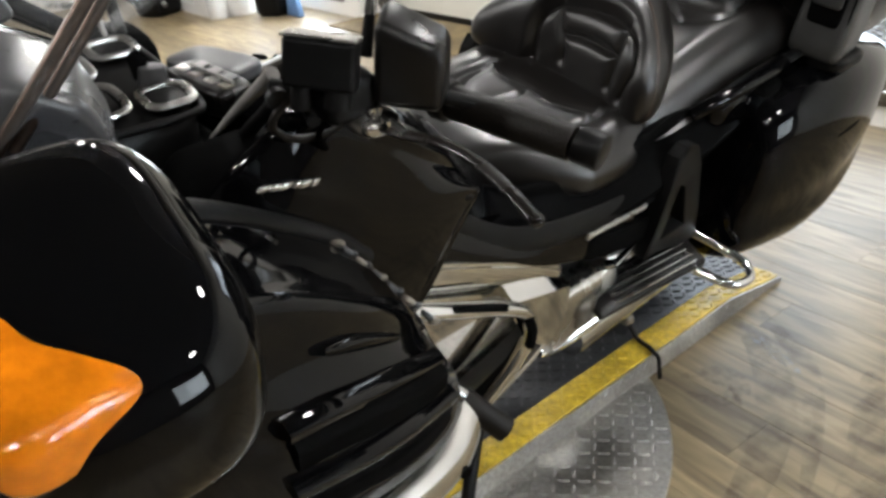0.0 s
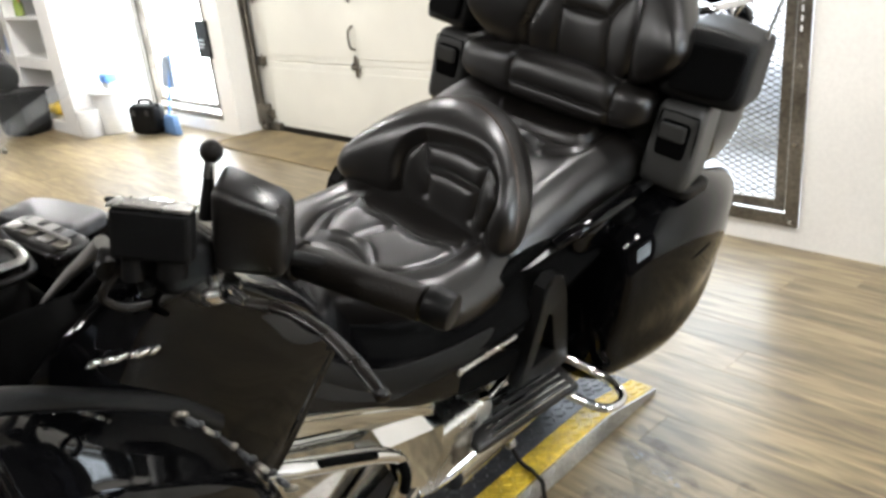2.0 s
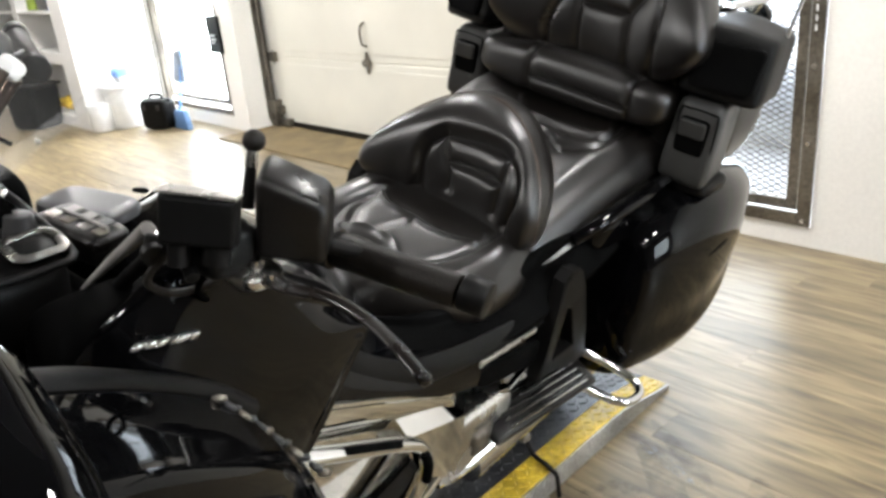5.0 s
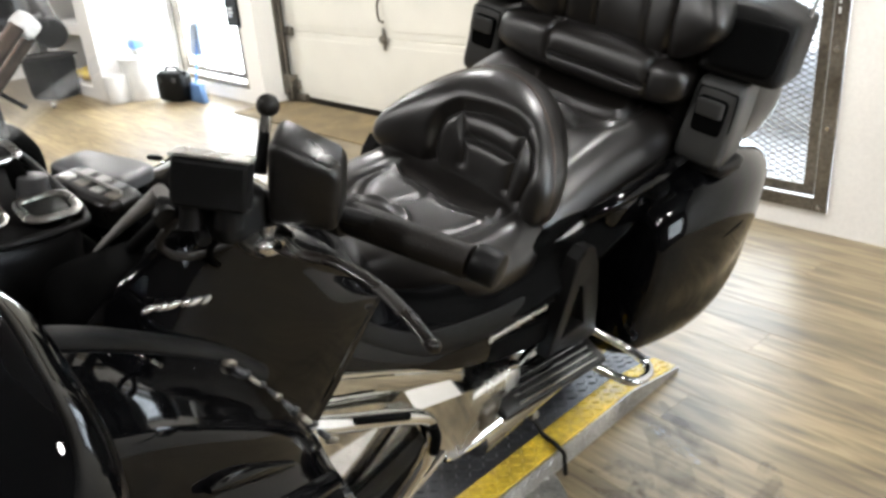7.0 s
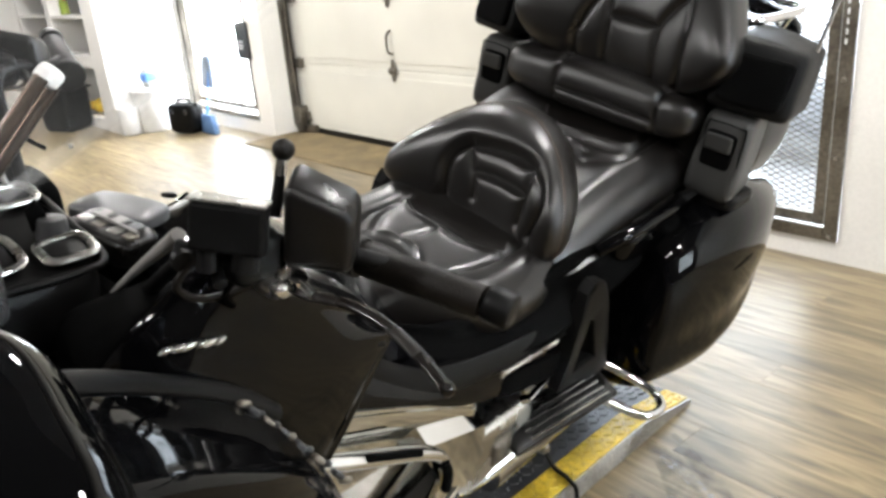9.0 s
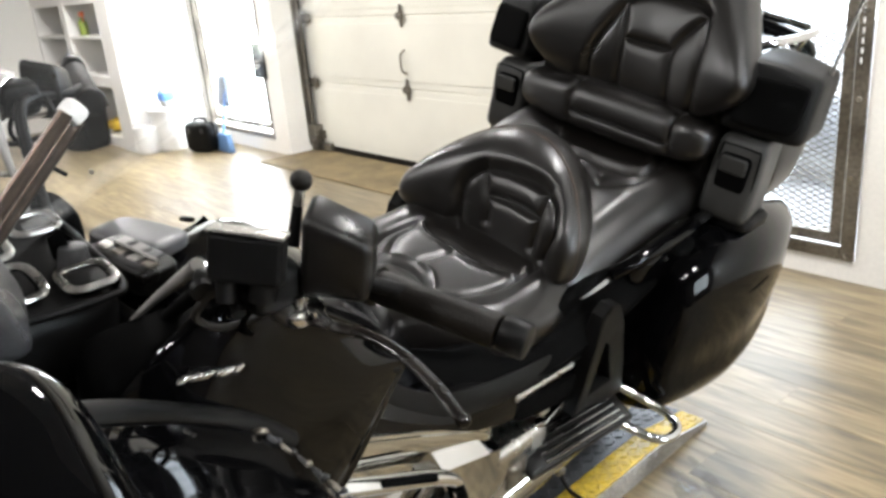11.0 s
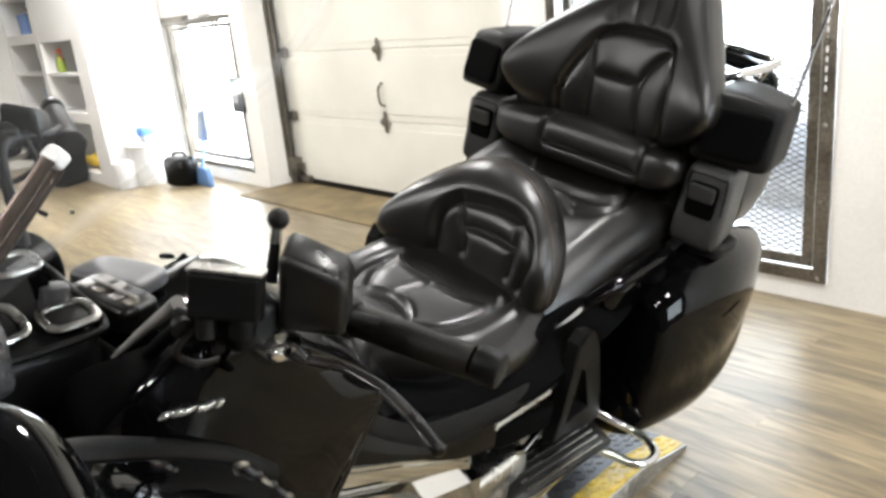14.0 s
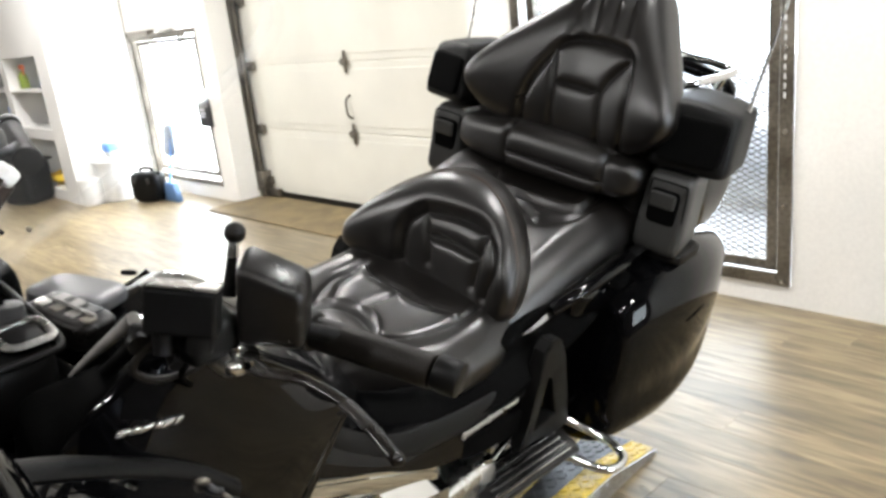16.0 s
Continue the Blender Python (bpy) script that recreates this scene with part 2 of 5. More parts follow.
def box(x0, x1, y0, y1, z0, z1, bevel=0.0, seg=2, m=None):
    bm = bmesh.new()
    bmesh.ops.create_cube(bm, size=1)
    bmesh.ops.scale(bm, vec=(x1 - x0, y1 - y0, z1 - z0), verts=bm.verts)
    bmesh.ops.translate(bm, vec=((x0 + x1) / 2, (y0 + y1) / 2, (z0 + z1) / 2), verts=bm.verts)
    if bevel:
        bmesh.ops.bevel(bm, geom=bm.edges[:], offset=bevel, segments=seg, profile=0.5, affect="EDGES")
    if m is not None:
        bm.transform(m)
    return finish(bm, False)


def join(*bms):
    out = bmesh.new()
    me = bpy.data.meshes.new("join")
    for b in bms:
        b.to_mesh(me)
        out.from_mesh(me)
        b.free()
    bpy.data.meshes.remove(me)
    return out


def rod(p, q, r0, r1=None, n=20, bevel=0.0):
    """A round bar from p to q."""
    p, q = Vector(p), Vector(q)
    bm = bmesh.new()
    bmesh.ops.create_cone(bm, cap_ends=True, segments=n, radius1=r0, radius2=r0 if r1 is None else r1, depth=(q - p).length)
    if bevel:
        bmesh.ops.bevel(bm, geom=[e for e in bm.edges if e.calc_face_angle(0) > 1.0], offset=bevel, segments=2, profile=0.5, affect="EDGES")
    bm.transform(Matrix.Translation((p + q) / 2) @ (q - p).to_track_quat("Z", "Y").to_matrix().to_4x4())
    return finish(bm)


def smooth_line(points, per=8, closed=False):
    """A curve through the points."""
    pts = [Vector(p) for p in points]
    n, out = len(pts), []
    for i in range(n if closed else n - 1):
        a, b, c, d = (pts[(i + k) % n] if closed else pts[min(max(i + k, 0), n - 1)] for k in (-1, 0, 1, 2))
        for j in range(per):
            t = j / per
            out.append(0.5 * (2 * b + (c - a) * t + (2 * a - 5 * b + 4 * c - d) * t * t + (3 * b - a - 3 * c + d) * t ** 3))
    if not closed:
        out.append(pts[-1])
    return out


def tube(points, r, n=14, per=8, closed=False, flat=1.0, taper=None):
    """A round bar bent along a curve; flat squeezes it, taper maps 0..1 to a factor of r."""
    line = smooth_line(points, per, closed)
    bm, rings, up = bmesh.new(), [], None
    for i, p in enumerate(line):
        a = line[i - 1] if (i or closed) else p
        b = line[(i + 1) % len(line)] if (closed or i + 1 < len(line)) else p
        ahead = (b - a).normalized()
        if up is None:
            up = Vector((0, 0, 1)) if abs(ahead.z) < 0.9 else Vector((1, 0, 0))
        side = ahead.cross(up).normalized()
        up = side.cross(ahead).normalized()
        k = r * (taper(i / (len(line) - 1)) if taper else 1)
        rings.append([bm.verts.new(p + side * math.cos(2 * math.pi * j / n) * k + up * math.sin(2 * math.pi * j / n) * k * flat) for j in range(n)])
    pairs = list(zip(rings, rings[1:])) + ([(rings[-1], rings[0])] if closed else [])
    for a, b in pairs:
        for j in range(n):
            bm.faces.new((a[j], a[(j + 1) % n], b[(j + 1) % n], b[j]))
    if not closed:
        bm.faces.new(rings[0])
        bm.faces.new(rings[-1])
    return finish(bm)


def pillow(place, size, e=4.0, n=14, warp=None, seams=(), turn=(0, 0, 0), face="+z", puff=0.0, pads=()):
    """A stuffed or moulded form: a cube swelled to a superellipsoid. warp bends the unit form; seams are (line, depth, width) pressed into it."""
    bm = bmesh.new()
    bmesh.ops.create_cube(bm, size=2)
    bmesh.ops.subdivide_edges(bm, edges=bm.edges[:], cuts=n, use_grid_fill=True)
    m = pose(*place, *turn) @ Matrix.Diagonal((*(s / 2 for s in size), 1))
    for v in bm.verts:
        x, y, z = v.co
        k = (abs(x) ** e + abs(y) ** e + abs(z) ** e) ** (1 / e)
        c = Vector((x / k, y / k, z / k))
        v.co = m @ (Vector(warp(*c)) if warp else c)
    finish(bm)
    return press(bm, seams, face, puff, pads) if seams else bm


def press(bm, seams, face, puff=0.0, pads=()):
    """Stitch lines (line, depth, width) pinched into stuffed leather, a negative depth for a raised welt; puff rounds the panels
    off towards their stitches; pads (outline, sink, soft) sink or lift a whole panel."""
    bm.normal_update()
    ax = "xyz".index(face[1])
    keep = [k for k in range(3) if k != ax]
    vs = [v for v in bm.verts if (v.normal[ax] < -0.12 if face[0] == "-" else v.normal[ax] > 0.12)]
    co = np.array([v.co[:] for v in vs])[:, keep]

    def away(line, per):
        pts = np.array([p[:] for p in smooth_line(line, per)])[:, keep]
        a, ab = pts[:-1], pts[1:] - pts[:-1]
        t = np.clip(((co[:, None] - a) * ab).sum(2) / np.maximum((ab ** 2).sum(1), 1e-9), 0, 1)
        return np.sqrt((((co[:, None] - a) - t[..., None] * ab) ** 2).sum(2)).min(1), pts

    off, pinch, near = np.zeros(len(vs)), np.zeros(len(vs)), np.full(len(vs), 9.0)
    for line, depth, width in seams:
        d, _ = away(line, 10)
        if depth > 0:
            pinch = np.maximum(pinch, depth * np.exp(-(d / width) ** 1.4))
            near = np.minimum(near, d)
        else:
            off += depth * np.exp(-(d / width) ** 2)
    off += pinch + puff * np.exp(-(near / 0.016) ** 2)
    for outline, sink, soft in pads:
        d, pts = away(list(outline) + [outline[0]], 6)
        a, b = pts[:-1], pts[1:]
        cross = ((a[:, 1] > co[:, 1:2]) != (b[:, 1] > co[:, 1:2])) & (co[:, :1] < (b[:, 0] - a[:, 0]) * (co[:, 1:2] - a[:, 1]) / np.where(b[:, 1] == a[:, 1], 1e-9, b[:, 1] - a[:, 1]) + a[:, 0])
        inside = cross.sum(1) % 2 == 1
        off += sink / (1 + np.exp(np.clip(-np.where(inside, d, -d) / soft * 4, -40, 40)))
    for v, o in zip(vs, off):
        v.co -= v.normal * o
    return finish(bm)


def loft(sections, per=6, around=6, closed=True):
    """A skin through rings of the same count of points, smoothed both ways."""
    rings = [smooth_line(s, around, closed) for s in sections]
    cols = [smooth_line([r[j] for r in rings], per) for j in range(len(rings[0]))]
    bm = bmesh.new()
    grid = [[bm.verts.new(c[i]) for c in cols] for i in range(len(cols[0]))]
    n = len(cols)
    for a, b in zip(grid, grid[1:]):
        for j in range(n if closed else n - 1):
            bm.faces.new((a[j], a[(j + 1) % n], b[(j + 1) % n], b[j]))
    if closed:
        bm.faces.new(grid[0])
        bm.faces.new(grid[-1])
    return finish(bm)


def plate(outline, depth, axis="y", at=0.0, bevel=0.0, per=0, m=None):
    """A flat outline, in the two other axes, thickened along the axis from at to at + depth."""
    pts = [(p[0], p[1], 0) for p in outline]
    if per:
        pts = [tuple(p) for p in smooth_line(pts, per, True)]
    bm = bmesh.new()
    order = {"x": lambda u, v, w: (w, u, v), "y": lambda u, v, w: (u, w, v), "z": lambda u, v, w: (u, v, w)}[axis]
    low = [bm.verts.new(order(p[0], p[1], at)) for p in pts]
    high = [bm.verts.new(order(p[0], p[1], at + depth)) for p in pts]
    bm.faces.new(low)
    bm.faces.new(high)
    for i in range(len(pts)):
        j = (i + 1) % len(pts)
        bm.faces.new((low[i], low[j], high[j], high[i]))
    finish(bm, False)
    if bevel:
        rim = [e for e in bm.edges if e.calc_face_angle(0) > 0.9]
        bmesh.ops.bevel(bm, geom=rim, offset=bevel, segments=2, profile=0.5, affect="EDGES")
        finish(bm)
    if m is not None:
        bm.transform(m)
    return bm


# ---- daylight at the openings, an added side light and ceiling light ----
def area(name, m, w, h, watts, colour):
    ob = new(name, bpy.data.lights.new(name, "AREA"))
    ob.data.shape, ob.data.size, ob.data.size_y, ob.data.energy, ob.data.color = "RECTANGLE", w, h, watts, colour
    ob.matrix_world = m
    return ob


area("gate_daylight", look((-1.84, 3.62, 1.1), (-1.84, 0, 0.9)), 1.3, 1.9, 60, (0.76, 0.88, 1.0))
area("window_daylight", look((-6.47, 3.62, 0.8), (-6.2, 0, 0.6)), 1.2, 1.3, 110, (0.90, 0.95, 1.0))
# invented side light, out of view, for highlights on the leather
area("added_side_light", look((3.36, 2.3, 1.55), (0, 2.1, 1.2)), 1.5, 1.6, 100, (0.86, 0.93, 1.0))
LAMPS = [(-6.6, 1.9), (-4.6, 1.9), (-2.6, 2.3), (-0.6, 2.3), (1.5, 1.9), (1.5, 0.7), (1.5, -0.5), (-6.2, -1.2), (-4.4, -1.2), (-2.6, -1.2), (-0.9, -1.2)]
for lx, ly in LAMPS:
    ob = area("ceiling_lamp_light", look((lx, ly, 2.84), (lx, ly + 0.001, 0)), 0.26, 0.26, 30 if lx > 1 else 44 if ly < 0 else 68 if lx < -3 else 46, (1.0, 0.985, 0.962))
    ob.data.shape = "DISK"


# ---- the shell of the room ----
def solid(name, bm, mat, label, category):
    return tagged(part(name, bm, mat, None, ""), label, category, kind="structure")


WY, H = 3.38, 3.1
back = thing("wall_back", "white painted block wall with garage door, gate and window openings", "wall", kind="structure")
for i, (x0, x1, z0, z1) in enumerate([(-9.6, -7.12, 0, H), (-7.12, -5.83, 0, 0.10), (-7.12, -5.83, 1.40, H), (-5.83, -5.60, 0, H), (-5.60, -2.85, 2.25, H),
                                      (-2.85, -2.54, 0, H), (-2.54, -1.14, 0, 0.085), (-2.54, -1.14, 2.15, H), (-1.14, 3.2, 0, H)]):
    part("wall_panel", box(x0, x1, WY, WY + 0.25, z0, z1), WALL, back)
solid("wall_left", box(-9.85, -9.6, -4.5, WY + 0.25, 0, H), WALL, "plain white painted side wall", "wall")
# unseen wall, opened only to let the added side light in
right = thing("wall_right", "unseen dark grey wall with an opening added for a side light", "wall", kind="structure")
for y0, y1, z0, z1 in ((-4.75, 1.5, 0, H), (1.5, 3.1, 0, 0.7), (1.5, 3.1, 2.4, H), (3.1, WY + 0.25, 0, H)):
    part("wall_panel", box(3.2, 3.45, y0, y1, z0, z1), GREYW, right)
solid("wall_front", box(-9.85, 3.2, -4.75, -4.5, 0, H), GREYW, "plain dark grey painted front wall", "wall")
solid("ceiling", box(-9.85, 3.45, -4.75, WY + 0.25, H, H + 0.2), CEIL, "dark painted ceiling with round lamps", "ceiling")
solid("floor", box(-9.6, 3.2, -4.5, WY + 0.25, -0.2, -0.004), BLACK, "dark underfloor below wood-look vinyl planks", "floor")
solid("ground", box(-400, 400, WY + 0.25, 600, -0.3, -0.02), WHITE, "pale snowy ground outside the openings", "ground")
# emissive sheet stands in for the white-out daylight beyond the openings
solid("backdrop", box(-40, 30, 14.0, 14.2, -0.02, 9), DAYLIGHT_GLOW, "glowing white sheet standing for overcast daylight behind the openings", "backdrop")

for lx, ly in LAMPS:
    lamp = thing("ceiling_light", "round white ceiling lamp, lit", "lamp", pose(lx, ly, H), group="ceiling lights")
    part("stem", rod((0, 0, -0.12), (0, 0, -0.001), 0.015, n=12), WHITE, lamp)
    part("housing", join(rod((0, 0, -0.235), (0, 0, -0.11), 0.15, 0.05, 32, 0.004)), WHITE, lamp)
    part("diffuser", rod((0, 0, -0.243), (0, 0, -0.2355), 0.13, n=32), LAMP, lamp, "lit round diffuser")

# overhead sectional garage door, closed, set back in its opening
door = thing("garage_door", "closed cream sectional garage door with zinc hinges", "garage door", pose(0, 3.65, 0), kind="structure")
GX0, GX1 = -5.75, -2.70
ZS = [0.045, 0.56, 1.055, 1.55, 2.05, 2.5]
for z0, z1 in zip(ZS, ZS[1:]):
    p = part("panel", join(box(GX0, GX1, 0, 0.045, z0 + 0.002, z1 - 0.002, 0.006), box(GX0 + 0.05, GX1 - 0.05, -0.004, 0.002, z0 + 0.05, z1 - 0.05, 0.003)), DOORP, door)
# strips added behind the joints to keep daylight from leaking through
for zz in ZS[1:-1]:
    part("joint_tongue", box(GX0, GX1, 0.006, 0.040, zz - 0.012, zz + 0.012), DOORP, door)
part("bottom_seal", box(GX0, GX1, -0.01, 0.05, 0.004, 0.05, 0.008), RUBBER, door, "black rubber bottom seal")


def hinge():
    bm = join(plate([(-0.012, -0.075), (0.012, -0.075), (0.02, -0.03), (0.035, 0.0), (0.02, 0.03), (0.012, 0.075), (-0.012, 0.075), (-0.02, 0.03), (-0.035, 0.0), (-0.02, -0.03)], 0.004, "y", -0.010, 0.001),
              rod((-0.035, -0.02, 0), (0.035, -0.02, 0), 0.011, n=12), box(-0.028, -0.008, -0.03, -0.006, -0.022, 0.022, 0.004), box(0.008, 0.028, -0.03, -0.006, -0.022, 0.022, 0.004))
    return bm


for hx in (-4.29, -2.95):
    for hz in ZS[1:4]:
        h = part("hinge", hinge(), STEEL, door, "zinc hinge")
        h.location = (hx, -0.006, hz)
part("pull_handle", tube([(-4.29, -0.008, 0.83), (-4.295, -0.04, 0.80), (-4.297, -0.045, 0.74), (-4.29, -0.04, 0.69), (-4.285, -0.008, 0.67)], 0.008, 10), STEEL, door, "bent metal pull handle")
part("track", join(box(-5.60, -5.545, -0.055, -0.035, 0.10, 2.3, 0.003), box(-5.60, -5.585, -0.09, -0.035, 0.10, 2.3, 0.003), box(-5.555, -5.545, -0.07, -0.035, 0.10, 2.3, 0.002)), STEEL, door, "galvanised vertical track")
for hz in (0.14, 0.56, 1.055, 1.55):
    r = part("roller_bracket", join(box(-5.56, -5.46, -0.035, -0.004, -0.035, 0.035, 0.004), rod((-5.60, -0.05, 0), (-5.45, -0.05, 0), 0.007, n=10), rod((-5.57, -0.05, 0), (-5.55, -0.05, 0), 0.024, n=16),
                                  plate([(-5.50, -0.06), (-5.485, -0.02), (-5.44, 0.0), (-5.485, 0.02), (-5.50, 0.06), (-5.515, 0.0)], 0.004, "y", -0.02)), STEEL, door, "galvanised roller bracket")
    r.location = (0, 0, hz)
part("bottom_bracket", join(box(-5.585, -5.50, -0.08, -0.004, 0.02, 0.22, 0.004), box(-5.50, -5.36, -0.05, -0.004, 0.02, 0.075, 0.004), rod((-5.55, -0.10, 0.09), (-5.55, -0.02, 0.09), 0.03, n=16)), STEEL, door)
solid("threshold_mat", box(-5.62, -2.6, 3.10, 3.64, 0.002, 0.010, 0.003), MAT, "brown worn strip of floor before the garage door", "floor")


# ---- glazed door beside the garage door ----
def frame_bars(x0, x1, z0, z1, w, d, y):
    return [box(x0, x0 + w, y, y + d, z0, z1, 0.004), box(x1 - w, x1, y, y + d, z0, z1, 0.004), box(x0 + w, x1 - w, y, y + d, z0, z0 + w, 0.004), box(x0 + w, x1 - w, y, y + d, z1 - w, z1, 0.004)]


win = thing("window_1", "dark framed glazed opening with bright daylight behind", "window", pose(0, 0, 0), kind="structure")
for b in frame_bars(-7.11, -5.84, 0.105, 1.395, 0.04, 0.05, WY + 0.01):
    part("window_frame", b, STEEL, win, "dark steel frame bar")
for b in frame_bars(-7.03, -5.915, 0.185, 1.33, 0.035, 0.04, WY + 0.03):
    part("window_frame", b, STEEL, win)
pane = part("pane", box(-7.0, -5.95, WY + 0.045, WY + 0.051, 0.21, 1.31), GLASS, win)
pane.visible_shadow = False
part("post", box(-6.36, -6.33, WY + 0.10, WY + 0.14, 0.10, 1.4, 0.004), WHITE, win)
part("latch_box", join(box(-6.00, -5.80, WY - 0.02, WY + 0.02, 0.61, 0.90, 0.006), box(-5.98, -5.84, WY - 0.026, WY - 0.018, 0.70, 0.76, 0.003)), SATIN, win, "dark lock box with a pale label")
part("door_closer", join(box(-7.06, -5.98, WY - 0.03, WY + 0.0, 1.335, 1.365, 0.005), box(-7.02, -6.55, WY - 0.06, WY - 0.0, 1.37, 1.42, 0.008), rod((-6.9, WY - 0.04, 1.36), (-6.1, WY - 0.04, 1.40), 0.010)), STEEL, win, "grey metal closer arm")
plate_bars = thing("lock_box_label", "pale printed lines on the dark lock box", "label", pose(0, 0, 0))
for z0, w in ((0.745, 0.09), (0.715, 0.11), (0.69, 0.06)):
    part("bar", box(-5.91 - w / 2, -5.91 + w / 2, WY - 0.030, WY - 0.0265, z0, z0 + 0.012), PRINT_AND_LIGHT, plate_bars)

# made-up opening around the added side light, out of view
added_win = thing("added_window", "added white framed opening, unseen, holding a side light", "window", pose(3.2, 2.3, 0, 0, 0, 90), kind="structure")
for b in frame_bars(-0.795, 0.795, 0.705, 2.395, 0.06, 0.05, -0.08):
    part("window_frame", b, WHITE, added_win, "white frame bar")
pane = part("pane", box(-0.735, 0.735, -0.058, -0.052, 0.765, 2.335), GLASS, added_win)
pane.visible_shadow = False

# ---- steel mesh gate ----
gate = thing("gate", "dark steel gate of expanded mesh before daylight", "gate", pose(0, 0, 0), kind="structure")
for b in frame_bars(-2.54, -1.14, 0.088, 2.147, 0.055, 0.012, WY - 0.013):
    part("wall_angle", b, STEEL, gate, "dark angle iron bolted to the wall")
for b in frame_bars(-2.47, -1.215, 0.135, 2.09, 0.045, 0.04, WY + 0.03):
    part("gate_frame", b, STEEL, gate)
part("gate_stile", box(-1.93, -1.885, WY + 0.03, WY + 0.07, 0.18, 2.05, 0.004), STEEL, gate)
bm = bmesh.new()
NX, NZ, sx, sz = 50, 150, 0.0248, 0.0126
ox, oz = -2.425, 0.18
strand = 0.0021


def mesh_bar(a, b):
    d = Vector((b[0] - a[0], 0, b[1] - a[1]))
    n = Vector((-d.z, 0, d.x)).normalized() * strand
    vs = [bm.verts.new(Vector((p[0], WY + y, p[1])) + n * s) for p in (a, b) for s, y in ((-1, 0.047), (1, 0.047), (1, 0.052), (-1, 0.052))]
    for i in range(4):
        bm.faces.new((vs[i], vs[(i + 1) % 4], vs[4 + (i + 1) % 4], vs[4 + i]))


for i in range(NX):
    for j in range(NZ):
        x, z = ox + i * sx, oz + j * sz
        s = 1 if (i + j) % 2 else -1
        mesh_bar((x, z if s > 0 else z + sz), (x + sx, z + sz if s > 0 else z))
part("expanded_mesh", finish(bm, False), STEEL, gate, "dark expanded metal mesh")
for z0 in (0.11, 0.43, 0.73, 1.05, 1.40, 1.75):
    for x0 in (-1.17, -2.51):
        part("bolt", join(rod((x0, WY - 0.012, z0), (x0, WY - 0.021, z0), 0.011, 0.008, 12)), ALU, gate, "bright bolt head")
# white chips painted in for daylight showing through slots in the gate
for k in range(30):
    part("slot", box(-1.178, -1.171, WY - 0.016, WY - 0.0135, 0.86 + 0.036 * k, 0.881 + 0.036 * k), PRINT_AND_LIGHT, gate)
bank = solid("snow_bank", pillow((-1.8, 5.6, 0.02), (8, 1.6, 0.5), 2.4, 20), material("grey_snow", (0.45, 0.46, 0.48), 0.8, grain=0.2, grain_size=8, stain=0.3, stain_size=2), "low grey bank of snow outside", "ground")

# ---- turntable and ramp ----
table = tagged(part("turntable_plate", join(rod((-1.2, 0.95, 0.0005), (-1.2, 0.95, 0.010), 0.615, n=96)), DIAMOND, None), "round bare diamond plate turntable set on the floor", "plate")
RAMP = pose(-1.208, 1.70, 0.0, 0, 0, 4.2)
ramp = thing("display_ramp", "diamond plate ramp painted black with worn yellow edges", "ramp", RAMP)
RH, RW, RI, RY0, RY1 = 0.058, 0.236, 0.163, -2.45, 0.40


def ramp_box(x0, x1, name, mat, label=""):
    prof = [(RY0, 0.012), (RY0, 0.016), (RY0 + 0.3, RH), (RY1 - 0.24, RH), (RY1, 0.016), (RY1, 0.012)]
    return part(name, plate(prof, x1 - x0, "x", x0, 0.003), mat, ramp, label)


ramp_box(-RI, RI, "black_lane", DARKP, "worn black painted lane")
ramp_box(RI, RW, "yellow_edge", YELLOW, "worn yellow painted edge")
ramp_box(-RW, -RI, "yellow_edge", YELLOW, "worn yellow painted edge")
for s in (-1, 1):
    skirt = plate([(RY0, 0.002), (RY0, 0.012), (RY0 + 0.3, RH - 0.004), (RY1 - 0.24, RH - 0.004), (RY1, 0.012), (RY1, 0.002)], 0.006, "x", -0.003, 0.001)
    for v in skirt.verts:
        v.co.x = s * (RW + 0.004 + v.co.x + (RH - v.co.z) * 0.08)
    part("side_skirt", finish(skirt, False), DIAMOND, ramp, "bare diamond plate side")


def tread(x0, x1, y0, y1, step, zf):
    """Raised lozenges of tread plate, turned to and fro."""
    bm = bmesh.new()
    nx, ny = int((x1 - x0) / step), int((y1 - y0) / step)
    for i in range(nx):
        for j in range(ny):
            cx, cy = x0 + (i + 0.5) * step, y0 + (j + 0.5) * step
            a = radians(45 if (i + j) % 2 else -45)
            ux, uy = math.cos(a), math.sin(a)
            l, w, h = step * 0.47, step * 0.15, 0.0032
            z = zf(cx, cy)
            if z is None:
                continue
            base = [bm.verts.new((cx + ux * l, cy + uy * l, z)), bm.verts.new((cx - uy * w, cy + ux * w, z)), bm.verts.new((cx - ux * l, cy - uy * l, z)), bm.verts.new((cx + uy * w, cy - ux * w, z))]
            top = [bm.verts.new((cx + ux * l * 0.7, cy + uy * l * 0.7, z + h)), bm.verts.new((cx - ux * l * 0.7, cy - uy * l * 0.7, z + h))]
            bm.faces.new((base[0], base[1], top[0]))
            bm.faces.new((base[1], base[2], top[1]))
            bm.faces.new((base[1], top[1], top[0]))
            bm.faces.new((base[2], base[3], top[1]))
            bm.faces.new((base[3], base[0], top[0]))
            bm.faces.new((base[3], top[0], top[1]))
    return finish(bm, False)


def ramp_z(x, y):
    if y < RY0 + 0.32 or y > RY1 - 0.02:
        return None
    return RH if y < RY1 - 0.24 else RH - (y - RY1 + 0.24) / 0.24 * (RH - 0.016) + 0.0005


tagged(part("tread", tread(-RI, RI, -1.6, RY1, 0.024, ramp_z), DARKP, ramp), kind="stuff")
tagged(part("tread", tread(RI, RW, -1.6, RY1, 0.024, ramp_z), YELLOW, ramp), kind="stuff")
